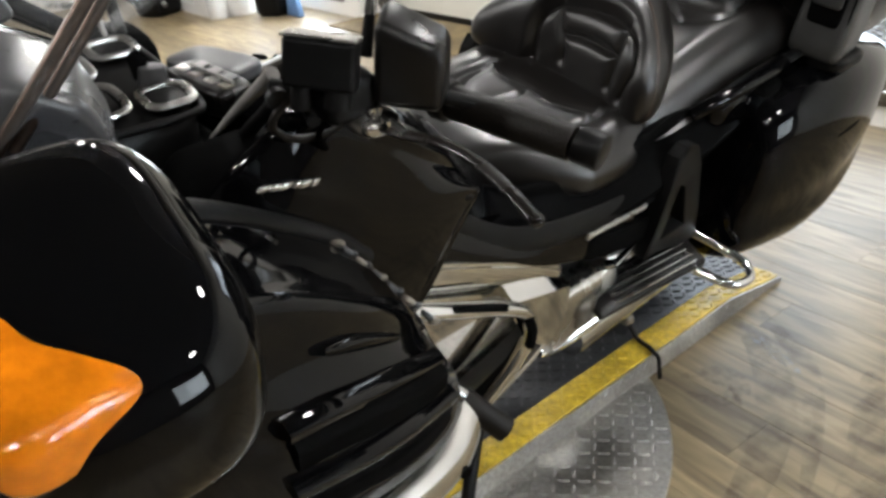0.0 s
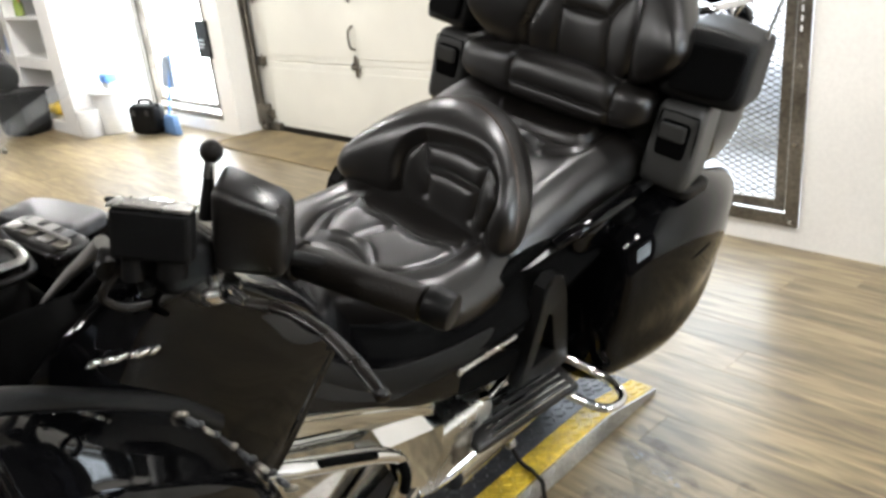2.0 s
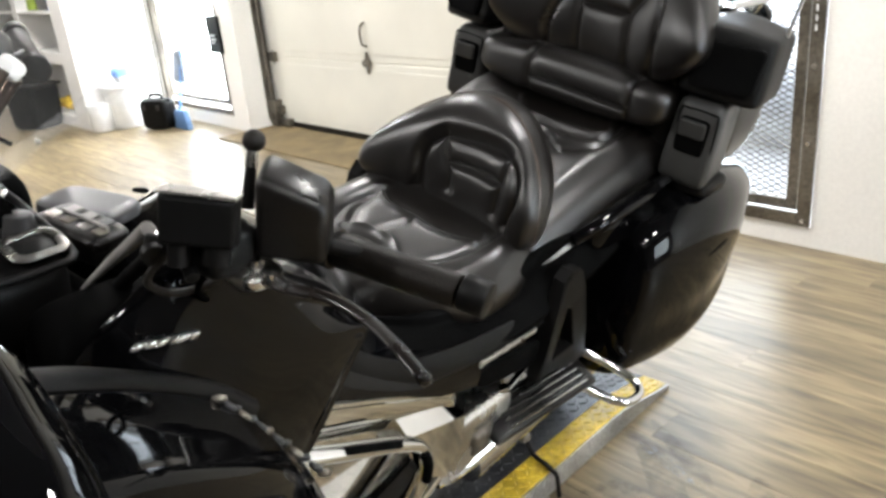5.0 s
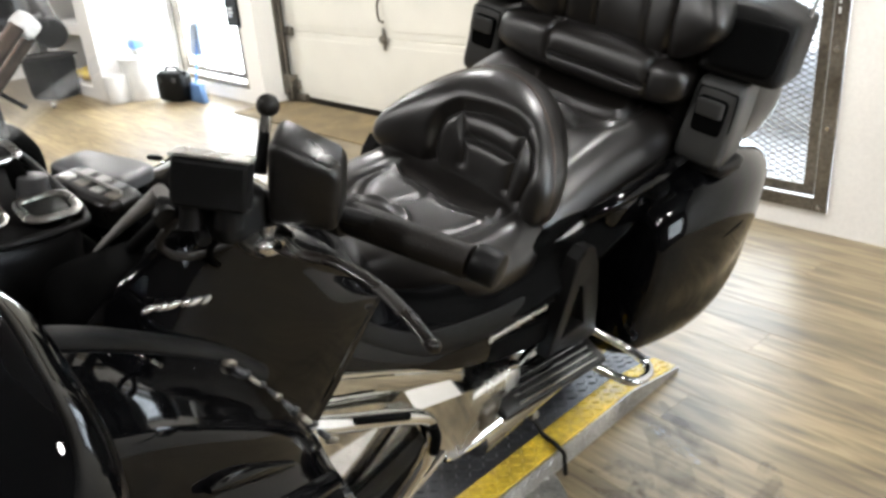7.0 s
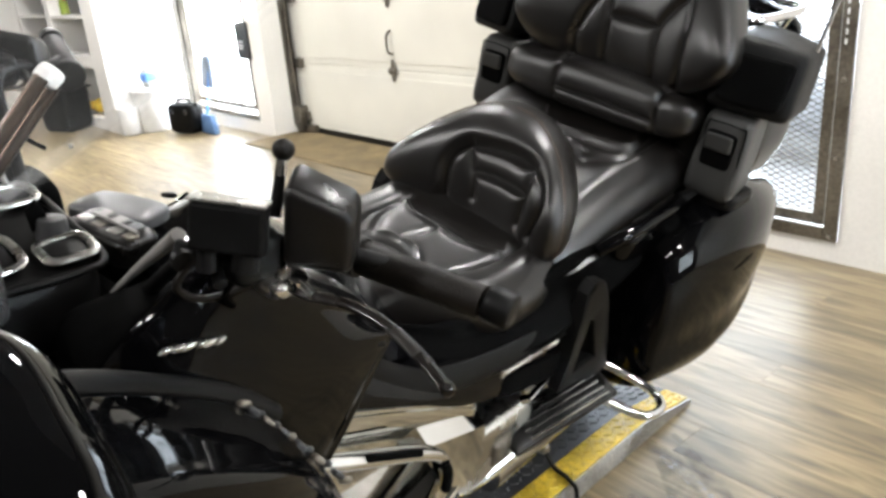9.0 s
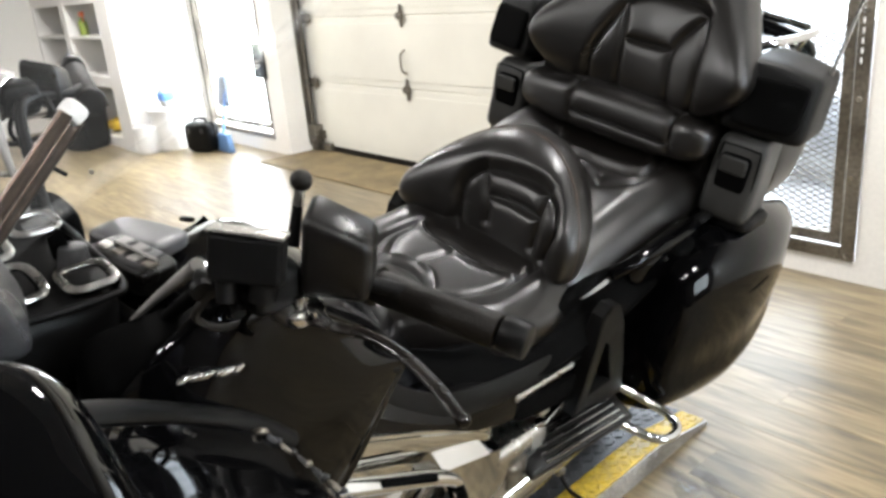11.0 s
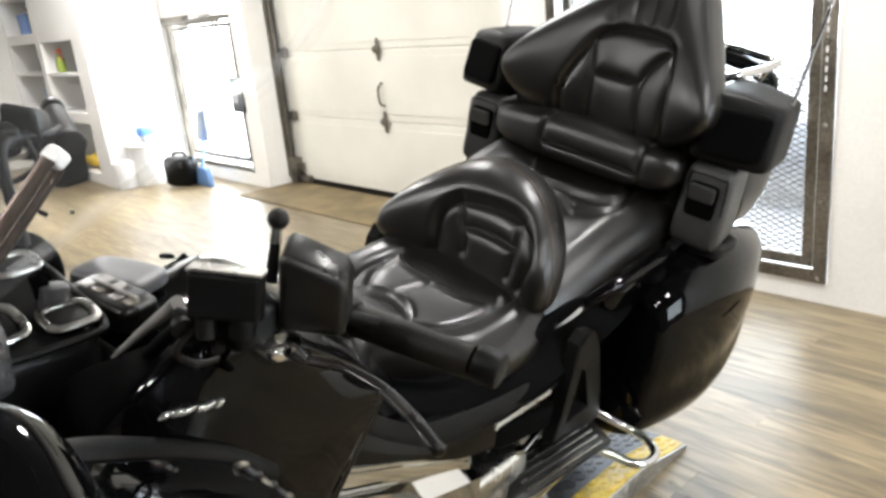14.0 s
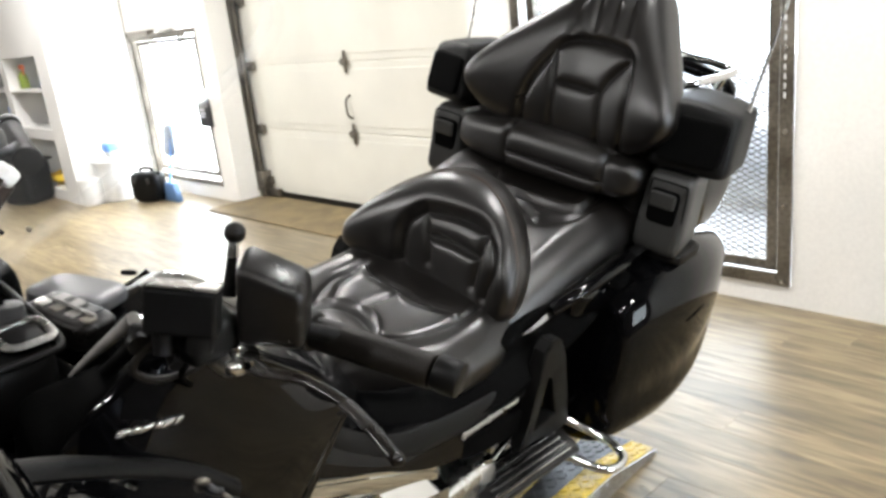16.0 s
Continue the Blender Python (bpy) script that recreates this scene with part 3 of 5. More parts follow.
tagged(part("tread", tread(-RW, -RI, -1.6, RY1, 0.024, ramp_z), YELLOW, ramp), kind="stuff")
for s in (-1, 1):
    rows_up = tread(-1.6, RY1 - 0.24, 0.004, RH - 0.004, 0.0245, lambda x, y: 0.0)
    rows_up.transform(Matrix(((0, 0, s, s * (RW + 0.0072)), (1, 0, 0, 0), (0, 1, 0, 0), (0, 0, 0, 1))))
    tagged(part("tread", finish(rows_up, False), DIAMOND, ramp), kind="stuff")
tagged(part("tread", tread(-0.6, 0.6, -0.6, 0.6, 0.03, lambda x, y: 0.010 if math.hypot(x, y) < 0.595 else None), DIAMOND, table), kind="stuff").location = (-1.2, 0.95, 0)

# ---- the touring motorcycle, leaning on its side stand; x to the rear, y to its right, z up ----
bike = thing("touring_motorcycle", "glossy black touring motorcycle, leather seats, chrome trim, leaning on stand", "motorcycle", Matrix.Translation((-1.21, 1.70, 0.10)) @ pose(0, 0, 0, 0, 0, 95) @ pose(0, 0, 0, 14, 0, 0))


def step(a, b, v):
    t = max(0.0, min(1.0, (v - a) / (b - a)))
    return t * t * (3 - 2 * t)


def sides(name, make, mat, label="", parent=None):
    """The part made for each side: -1 the rider's left, 1 the right."""
    return [part(name, make(s), mat, parent[i] if parent else bike, label) for i, s in enumerate((-1, 1))]


def wheel(name, x, r, w, zc):
    bm = bmesh.new()
    n, k, rings = 64, 14, []
    for i in range(n):
        a = 2 * math.pi * i / n
        ring = []
        for j in range(k):
            b = 2 * math.pi * j / k
            rr = r - 0.062 + 0.062 * math.cos(b)
            groove = 0.004 if (i % 4 == 0 and abs(math.sin(b)) < 0.8 and math.cos(b) > 0) else 0
            ring.append(bm.verts.new(((rr - groove) * math.cos(a), w / 2 * math.sin(b), (rr - groove) * math.sin(a))))
        rings.append(ring)
    for i in range(n):
        for j in range(k):
            bm.faces.new((rings[i][j], rings[i][(j + 1) % k], rings[(i + 1) % n][(j + 1) % k], rings[(i + 1) % n][j]))
    wh = part(name, finish(bm), RUBBER, bike, "black road tyre with an alloy rim")
    wh.location = (x, 0, zc)
    part("rim", tube([((r - 0.115) * math.cos(a), 0, (r - 0.115) * math.sin(a)) for a in [radians(30 * q) for q in range(12)]], 0.022, 10, 4, True), ALU, wh, "cast alloy rim")
    for q in range(5):
        a = radians(72 * q)
        part("spoke", tube([(0.04 * math.cos(a), 0, 0.04 * math.sin(a)), ((r - 0.12) * math.cos(a + 0.15), 0, (r - 0.12) * math.sin(a + 0.15))], 0.018, 8, 4), ALU, wh)
    part("hub", rod((0, -w / 2, 0), (0, w / 2, 0), 0.05, n=24, bevel=0.006), ALU, wh)
    for s in (-1, 1):
        part("brake_disc", rod((0, s * w * 0.42, 0), (0, s * (w * 0.42 + 0.005), 0), 0.14, n=40), STEEL, wh)


wheel("rear_wheel", 0.0, 0.315, 0.18, 0.27)
wheel("front_wheel", -1.69, 0.325, 0.13, 0.28)
part("front_fender", loft([[(-1.69 + (0.36 - abs(y) * 0.35) * math.cos(a), y, 0.28 + (0.36 - abs(y) * 0.6) * math.sin(a)) for y in (-0.10, -0.085, -0.05, 0.0, 0.05, 0.085, 0.10)] +
                            [(-1.69 + (0.352 - abs(y) * 0.35) * math.cos(a), y, 0.28 + (0.352 - abs(y) * 0.6) * math.sin(a)) for y in (0.09, 0.05, 0.0, -0.05, -0.09)] for a in [radians(d) for d in (10, 50, 90, 130, 165)]], 6, 3), PAINT, bike, "gloss black front fender")
for s in (-1, 1):
    part("fork_leg", rod((-1.69, s * 0.11, 0.28), (-1.42, s * 0.11, 0.90), 0.027), ALU, bike, "silver fork leg")

# engine and frame mass under the body
part("engine_block", pillow((-0.74, 0, 0.36), (0.56, 0.40, 0.30), 6, 8), SATIN, bike, "dark engine casing")
part("under_frame", pillow((-0.55, 0, 0.55), (0.95, 0.34, 0.20), 6, 8), BLACK, bike)
part("tail_frame", pillow((0.02, 0, 0.56), (0.62, 0.34, 0.42), 5, 8), BLACK, bike)
part("inner_fairing", pillow((-1.29, 0, 0.70), (0.40, 0.66, 0.30), 6, 10), BLACK, bike, "black inner fairing")


# rider's seat: a broad dished saddle with a narrow nose
def seat_warp(x, y, z):
    wide = 1.0 - (0.30 if y > 0 else 0.52) * step(0.1, 1.0, -x)
    top = max(0.0, z)
    dish = -0.42 * top * max(0.0, 1 - (x + 0.05) ** 2 - (y * 1.1) ** 2)
    lift = 0.25 * step(0.1, 1.0, x) - 0.55 * step(0.45, 1.0, -x) * 0.6
    edge = -0.30 * top * step(0.72, 1.0, abs(y))
    return x, y * wide * (1 - 0.16 * step(0.05, 0.9, -z)), z + dish + lift + edge


SEAT_SEAMS = [
    ([(-0.464, 0.12, 0.728), (-0.482, 0.085, 0.722), (-0.48, 0.015, 0.718), (-0.488, -0.053, 0.718), (-0.474, -0.133, 0.727)], -0.006, 0.007),
    ([(-0.454, 0.12, 0.73), (-0.469, 0.087, 0.724), (-0.465, 0.021, 0.72), (-0.471, -0.049, 0.721), (-0.46, -0.13, 0.729)], 0.005, 0.005),
    ([(-0.467, 0.123, 0.728), (-0.533, 0.113, 0.722), (-0.589, 0.077, 0.719)], 0.005, 0.005),
    ([(-0.61, 0.078, 0.721), (-0.584, 0.066, 0.718), (-0.565, 0.023, 0.715), (-0.575, -0.025, 0.715), (-0.62, -0.077, 0.722)], -0.006, 0.006),
    ([(-0.653, 0.07, 0.721), (-0.609, 0.054, 0.719), (-0.593, 0.009, 0.716), (-0.608, -0.044, 0.718), (-0.638, -0.082, 0.724)], 0.008, 0.005),
    ([(-0.561, 0.028, 0.715), (-0.484, 0.011, 0.717)], 0.005, 0.005),
    ([(-0.618, -0.078, 0.722), (-0.608, -0.094, 0.722), (-0.577, -0.12, 0.723), (-0.52, -0.138, 0.724), (-0.426, -0.148, 0.737), (-0.396, -0.151, 0.742)], 0.008, 0.006),
    ([(-0.449, 0.125, 0.731), (-0.477, 0.132, 0.727), (-0.547, 0.131, 0.723), (-0.61, 0.101, 0.723), (-0.658, 0.07, 0.72)], 0.008, 0.006),
]
part("rider_seat", pillow((-0.53, 0, 0.665), (0.46, 0.48, 0.17), 2.9, 150, seat_warp, SEAT_SEAMS, face="+z", puff=0.004), LEATHER, bike, "black leather rider saddle with stitched panels")


# the crescent bolster behind the rider
def bolster_warp(x, y, z):
    lean = 0.32 * z
    if y > 0:
        z = z * (1 - 0.5 * y ** 1.5) - 0.22 * y ** 1.6
    return x + lean - 1.235 * y * y * (0.75 + 0.1 * z), y, z - (0.12 * y ** 1.6 if y > 0 else 0.50 * abs(y) ** 2.4 * (0.62 + 0.38 * z)) + 0.04 * (1 - y * y)


BOLSTER_SEAMS = [
    ([(-0.387, 0.038, 0.864), (-0.393, 0.026, 0.83), (-0.407, 0.009, 0.791), (-0.41, 0.005, 0.76)], 0.008, 0.006),
    ([(-0.388, 0.036, 0.858), (-0.388, -0.023, 0.870), (-0.391, -0.082, 0.876), (-0.395, -0.124, 0.872)], 0.009, 0.006),
    ([(-0.397, 0.016, 0.81), (-0.398, -0.037, 0.818), (-0.411, -0.118, 0.82)], 0.010, 0.006),
    ([(-0.395, -0.124, 0.87), (-0.414, -0.12, 0.83), (-0.424, -0.119, 0.791), (-0.424, -0.118, 0.76)], 0.008, 0.006),
    ([(-0.385, 0.038, 0.859), (-0.396, 0.065, 0.836), (-0.41, 0.076, 0.805), (-0.418, 0.074, 0.77), (-0.418, 0.07, 0.74)], 0.009, 0.006),
    ([(-0.395, -0.124, 0.87), (-0.411, -0.152, 0.853), (-0.427, -0.166, 0.817), (-0.435, -0.159, 0.775), (-0.435, -0.152, 0.75)], 0.009, 0.006),
]
BOLSTER_PANEL = [(-0.4, 0.078, 0.842), (-0.387, 0.046, 0.871), (-0.38, -0.014, 0.883), (-0.383, -0.073, 0.89), (-0.392, -0.128, 0.884), (-0.41, -0.160, 0.853), (-0.427, -0.172, 0.817), (-0.435, -0.164, 0.775), (-0.43, -0.15, 0.72), (-0.42, 0.07, 0.72), (-0.418, 0.08, 0.77), (-0.41, 0.086, 0.805)]
part("rider_backrest", pillow((-0.320, 0.010, 0.80), (0.17, 0.455, 0.25), 2.6, 150, bolster_warp, BOLSTER_SEAMS, face="-x", puff=0.003, pads=[(BOLSTER_PANEL, 0.009, 0.012)]), LEATHER, bike, "black leather crescent bolster with stitched panel")


def bolster_edge(xu, lo, hi, n):
    """A line round the bolster's rim, in its own bent form."""
    line = []
    for k in range(n):
        a = radians(lo + (hi - lo) * k / (n - 1))
        y, z = (0.99 * (abs(v) ** (2 / 2.6)) * (1 if v > 0 else -1) for v in (math.cos(a), math.sin(a)))
        x, y, z = bolster_warp(xu, y, z)
        line.append((-0.320 + 0.085 * x, 0.010 + 0.2275 * y, 0.80 + 0.125 * z))
    return line


part("piping", tube(bolster_edge(-0.10, -20, 200, 24), 0.0035, 8, 4), PIPING, bike, "brown black piping along the bolster")


# passenger's seat: a dished pad between raised thigh rolls
def pillion_ring(x, w, roll, mid, low):
    far = 0.018 * step(-0.32, -0.12, x)
    near = [(0.95, low), (1.02, low + 0.35 * (roll - low)), (1.035, roll - 0.050), (0.985, roll - 0.018), (0.86, roll - 0.002), (0.72, roll - 0.004), (0.50, mid + 0.45 * max(0, roll - mid)), (0.24, mid), (0.0, mid)]
    side = [(0.97, low), (1.05, low + 0.01), (1.06, low + 0.30 * (roll - low)), (0.99, low + 0.62 * (roll - low)), (0.85, roll - 0.018), (0.72, roll - 0.004)]
    return [(x, -y * w, z) for y, z in side + near[6:]] + [(x, y * w, z + far * step(0.35, 0.75, y) * (y < 1)) for y, z in reversed(near[:-1])]


PILLION_SEAMS = [
    ([(-0.059, 0.091, 0.855), (-0.094, 0.066, 0.84), (-0.094, 0.001, 0.839), (-0.093, -0.06, 0.84), (-0.091, -0.124, 0.844), (-0.073, -0.141, 0.848), (-0.034, -0.133, 0.858)], -0.006, 0.007),
    ([(-0.066, 0.099, 0.854), (-0.109, 0.064, 0.835), (-0.106, -0.009, 0.835), (-0.108, -0.071, 0.835), (-0.106, -0.138, 0.84), (-0.071, -0.154, 0.848), (-0.03, -0.145, 0.857)], 0.008, 0.006),
    ([(-0.128, 0.075, 0.831), (-0.122, 0.017, 0.829), (-0.125, -0.039, 0.828), (-0.145, -0.073, 0.823)], -0.006, 0.006),
    ([(-0.142, 0.109, 0.834), (-0.144, 0.072, 0.824), (-0.138, 0.009, 0.823), (-0.142, -0.044, 0.822), (-0.171, -0.088, 0.817)], 0.007, 0.006),
    ([(-0.168, -0.1, 0.82), (-0.132, -0.153, 0.834), (-0.066, -0.165, 0.849), (0.003, -0.165, 0.859)], 0.006, 0.006),
]
part("passenger_seat", press(loft([pillion_ring(*r) for r in ((-0.400, 0.205, 0.740, 0.722, 0.69), (-0.355, 0.212, 0.772, 0.750, 0.695), (-0.26, 0.218, 0.806, 0.784, 0.715), (-0.16, 0.222, 0.834, 0.816, 0.735), (-0.06, 0.225, 0.856, 0.850, 0.752), (0.03, 0.225, 0.868, 0.874, 0.765))], 22, 9), PILLION_SEAMS, "+z", 0.003), LEATHER, bike, "black leather passenger seat with stitched pad")
part("seat_skirt", loft([[(x, -y0 * 0.6, z1 - 0.075), (x, -y0 - 0.02, z1 - 0.03), (x, -y1, (z0 + z1) / 2), (x, -y2, z0), (x, y2, z0), (x, y1, (z0 + z1) / 2), (x, y0 + 0.02, z1 - 0.03), (x, y0 * 0.6, z1 - 0.075)] for x, y0, y1, y2, z0, z1 in
                         ((-0.76, 0.10, 0.13, 0.17, 0.645, 0.72), (-0.66, 0.16, 0.20, 0.225, 0.61, 0.71), (-0.50, 0.19, 0.235, 0.245, 0.595, 0.72), (-0.34, 0.20, 0.235, 0.245, 0.61, 0.76),
                          (-0.20, 0.20, 0.235, 0.24, 0.64, 0.76), (-0.05, 0.19, 0.23, 0.235, 0.69, 0.77))], 6, 5), BLACK, bike, "satin black base under the seats")
part("lumbar_roll", pillow((-0.005, 0, 0.918), (0.12, 0.485, 0.108), 3.3, 100, lambda x, y, z: (x + 0.17 * z - 0.10 * y * y, y, z),
                           [([(-0.046, 0.085, 0.975), (-0.062, 0.09, 0.932), (-0.067, 0.082, 0.880)], 0.008, 0.005), ([(-0.067, 0.082, 0.905), (-0.066, -0.022, 0.907), (-0.064, -0.146, 0.904), (-0.067, -0.169, 0.903)], 0.007, 0.004),
                            ([(-0.05, -0.163, 0.975), (-0.061, -0.163, 0.932), (-0.067, -0.169, 0.880)], 0.008, 0.005)], face="-x", puff=0.003), LEATHER, bike, "black leather roll below the backrest")


def back_warp(x, y, z):
    taper = 1.0 - 0.52 * step(-0.55, 0.85, z) - 0.10 * step(0.3, 1.0, -z)
    return x - 0.98 * abs(y) ** 2 * (1 - 0.75 * step(-0.4, 0.9, z)) + 0.55 * z, y * taper * (0.96 if y < 0 else 1.0) - 0.038 - 0.12 * step(-0.3, 1.0, z), z


BACK_SEAMS = [
    ([(0.017, 0.034, 1.14), (-0.003, 0.021, 1.076), (-0.022, 0.012, 0.985), (-0.022, 0.01, 0.95)], 0.009, 0.006),
    ([(0.017, 0.034, 1.14), (0.027, 0.014, 1.158), (0.032, -0.017, 1.169), (0.032, -0.072, 1.174), (0.019, -0.128, 1.171), (0.006, -0.152, 1.154)], 0.010, 0.006),
    ([(-0.003, 0.02, 1.074), (0.001, -0.032, 1.075), (-0.004, -0.099, 1.076)], 0.008, 0.005),
    ([(0.006, -0.15, 1.15), (0.005, -0.12, 1.118), (-0.004, -0.099, 1.076), (-0.019, -0.102, 1.033), (-0.029, -0.111, 0.98), (-0.03, -0.113, 0.95)], 0.009, 0.006),
    ([(0.017, 0.034, 1.14), (-0.01, 0.066, 1.08), (-0.029, 0.083, 1.021), (-0.033, 0.083, 0.995), (-0.033, 0.083, 0.96)], 0.009, 0.006),
    ([(0.006, -0.153, 1.154), (-0.009, -0.163, 1.106), (-0.032, -0.168, 1.045), (-0.043, -0.172, 0.994), (-0.043, -0.172, 0.96)], 0.009, 0.006),
    ([(0.027, 0.007, 1.183), (0.049, 0.012, 1.26)], 0.003, 0.009), ([(0.036, -0.039, 1.192), (0.06, -0.022, 1.27)], 0.005, 0.007), ([(0.035, -0.078, 1.195), (0.065, -0.068, 1.27)], 0.004, 0.008), ([(0.03, -0.116, 1.197), (0.06, -0.105, 1.26)], 0.003, 0.010),
]
BACK_PANEL = [(0.017, 0.038, 1.14), (0.027, 0.016, 1.164), (0.032, -0.017, 1.175), (0.032, -0.072, 1.180), (0.019, -0.130, 1.177), (0.006, -0.158, 1.158), (-0.009, -0.168, 1.106), (-0.032, -0.173, 1.045), (-0.043, -0.177, 0.92), (-0.03, 0.09, 0.92), (-0.029, 0.088, 1.021), (-0.01, 0.070, 1.08)]
part("passenger_backrest", pillow((0.108, -0.012, 1.115), (0.20, 0.575, 0.37), 2.7, 160, back_warp, BACK_SEAMS, face="-x", puff=0.003, pads=[(BACK_PANEL, 0.003, 0.010)]), LEATHER, bike, "tall black leather passenger backrest with stitched panels")

part("backrest_base", pillow((0.075, 0, 0.87), (0.14, 0.48, 0.28), 6, 10), SATIN, bike, "black base under the backrest")

# top trunk with its pods, latches, rack and aerials
trunk = part("trunk", pillow((0.31, 0, 0.895), (0.46, 0.54, 0.25), 4.2, 20, lambda x, y, z: (x - 0.1 * z, y * (1 - 0.22 * step(0, 1, x)), z - 0.1 * step(0, 1, x) * max(z, 0))), PAINT, bike, "gloss black top trunk")
part("lid_seam", pillow((0.31, 0, 0.925), (0.464, 0.545, 0.010), 4.2, 16, lambda x, y, z: (x, y * (1 - 0.22 * step(0, 1, x)), z)), BLACK, trunk)


def pod_form(s):
    return pillow((0.095, s * (0.316 if s < 0 else 0.338), 1.024), (0.16, 0.152, 0.140), 9, 18, lambda x, y, z: (x + 0.22 * z + 0.25 * s * y * (1 if x < 0 else 0.2), y * (1 - 0.06 * z) - 0.12 * s * step(-1, 1, x), z * (1 - 0.12 * step(-0.2, 1, s * y) * (z > 0)) - 0.06 * s * y))


pods = sides("speaker_pod", pod_form, SATIN, "black speaker pod on the trunk")
sides("grille", lambda s: pillow((0.013, s * (0.319 if s < 0 else 0.341), 1.021), (0.016, 0.118, 0.090), 9, 10, lambda x, y, z: (x + 1.7 * z + 2.6 * s * y * 0.8, y, z - 0.04 * s * y)), BLACK, "dark speaker cloth", pods)
pockets = sides("pocket_panel", lambda s: pillow((0.045, s * 0.297, 0.862), (0.13, 0.105, 0.175), 8, 14, lambda x, y, z: (x + 0.18 * z, y * (1 - 0.05 * z) - 0.25 * s * step(-1, 1, x), z)), POCKET, "grey black pocket panel with a latch")
sides("latch_recess", lambda s: pillow((-0.018, s * 0.298, 0.880), (0.014, 0.064, 0.074), 8, 10), BLACK, "dark latch recess", pockets)
sides("latch_lever", lambda s: pillow((-0.024, s * 0.298, 0.897), (0.014, 0.056, 0.034), 8, 10), POCKET, "", pockets)
sides("panel_line", lambda s: tube([(-0.018, s * 0.262, 0.80), (-0.012, s * 0.260, 0.92), (-0.010, s * 0.275, 0.932), (-0.010, s * 0.328, 0.932), (-0.012, s * 0.342, 0.92), (-0.018, s * 0.342, 0.80)], 0.002, 6, 4), BLACK, "", pockets)
sides("pocket_foot", lambda s: pillow((0.05, s * 0.300, 0.768), (0.12, 0.11, 0.03), 5, 8), SATIN, "", pockets)
sides("antenna", lambda s: join(rod((0.125, s * 0.372, 1.04), (0.245, s * 0.390, 1.62), 0.0042, 0.0022, 8), rod((0.12, s * 0.366, 1.02), (0.128, s * 0.373, 1.06), 0.008, 0.006, 12)), ALU, "thin bright whip antenna")
sides("trunk_flank", lambda s: pillow((0.17, s * 0.285, 0.875), (0.22, 0.10, 0.20), 4, 12, lambda x, y, z: (x, y * (1 - 0.3 * step(0, 1, -z)), z)), PAINT, "gloss black trunk flank", [trunk, trunk])
rack = part("rack", tube([(0.15, -0.20, 1.085), (0.17, -0.235, 1.10), (0.28, -0.25, 1.105), (0.37, -0.235, 1.105), (0.405, -0.13, 1.105), (0.415, 0, 1.105), (0.405, 0.13, 1.105), (0.37, 0.235, 1.105), (0.28, 0.25, 1.105), (0.17, 0.235, 1.10), (0.15, 0.20, 1.085)], 0.009, 12, 8), CHROME, bike, "chrome luggage rack")
for y in (-0.10, 0.0, 0.10):
    part("rack_bar", tube([(0.17, y, 1.095), (0.28, y, 1.107), (0.405, y, 1.105)], 0.006, 8, 4), CHROME, rack)
for x, y in ((0.19, -0.235), (0.34, -0.235), (0.19, 0.235), (0.34, 0.235)):
    part("post", rod((x, y * 0.85, 0.99), (x, y, 1.105), 0.007, n=12), CHROME, rack)
spoiler = part("trunk_spoiler", tube([(0.29, -0.235, 0.98), (0.33, -0.245, 1.03), (0.39, -0.215, 1.06), (0.45, -0.11, 1.07), (0.46, 0, 1.07), (0.45, 0.11, 1.07), (0.39, 0.215, 1.06), (0.33, 0.245, 1.03), (0.29, 0.235, 0.98)], 0.022, 12, 8, flat=0.6), PAINT, bike, "gloss black spoiler with brake light")
part("brake_light", pillow((0.478, 0, 1.07), (0.02, 0.20, 0.022), 5, 8), RED, spoiler, "red brake light")
sides("tail_lamp", lambda s: pillow((0.525, s * 0.14, 0.88), (0.04, 0.12, 0.10), 4, 8), RED, "red tail lamp", [trunk, trunk])


# saddlebags
def bag_form(s):
    prof = ((0.0, 0.02), (0.45, 0.0), (0.84, 0.06), (1.0, 0.21), (0.975, 0.35), (1.0, 0.56), (0.92, 0.83), (0.68, 0.97), (0.30, 1.0), (0.0, 0.97))
    return loft([[(x + 0.04 * (f[1] - 0.5), s * (0.19 + w * f[0]), z0 + (z1 - z0) * f[1]) for f in prof] for x, w, z0, z1 in
                 ((-0.190, 0.150, 0.385, 0.675), (-0.176, 0.172, 0.368, 0.712), (-0.10, 0.195, 0.362, 0.745), (0.02, 0.211, 0.358, 0.768), (0.14, 0.203, 0.378, 0.762), (0.26, 0.176, 0.425, 0.737), (0.38, 0.132, 0.46, 0.70), (0.43, 0.07, 0.50, 0.66))], 6, 5)


bags = sides("saddlebag", bag_form, PAINT, "gloss black saddlebag with a rounded lid")
sides("lid_line", lambda s: tube([(-0.15, s * 0.353, 0.60), (0.02, s * 0.396, 0.64), (0.14, s * 0.383, 0.645), (0.26, s * 0.346, 0.635)], 0.0022, 6, 6), BLACK, "", bags)
sides("top_guard", lambda s: tube([(-0.17, s * 0.25, 0.735), (-0.05, s * 0.27, 0.775), (0.06, s * 0.275, 0.785), (0.14, s * 0.265, 0.785)], 0.014, 10, 6, flat=0.5), SATIN, "black guard strip", bags)
sides("bumper_lamp", lambda s: pillow((0.375, s * 0.25, 0.60), (0.05, 0.09, 0.05), 4, 6), RED, "red reflector", bags)
sides("grab_rail", lambda s: tube([(-0.30, s * 0.235, 0.715), (-0.24, s * 0.262, 0.745), (-0.12, s * 0.272, 0.765), (-0.04, s * 0.262, 0.765), (-0.01, s * 0.24, 0.76)], 0.017, 12, 8, flat=0.8), PAINT, "gloss black passenger grab rail")
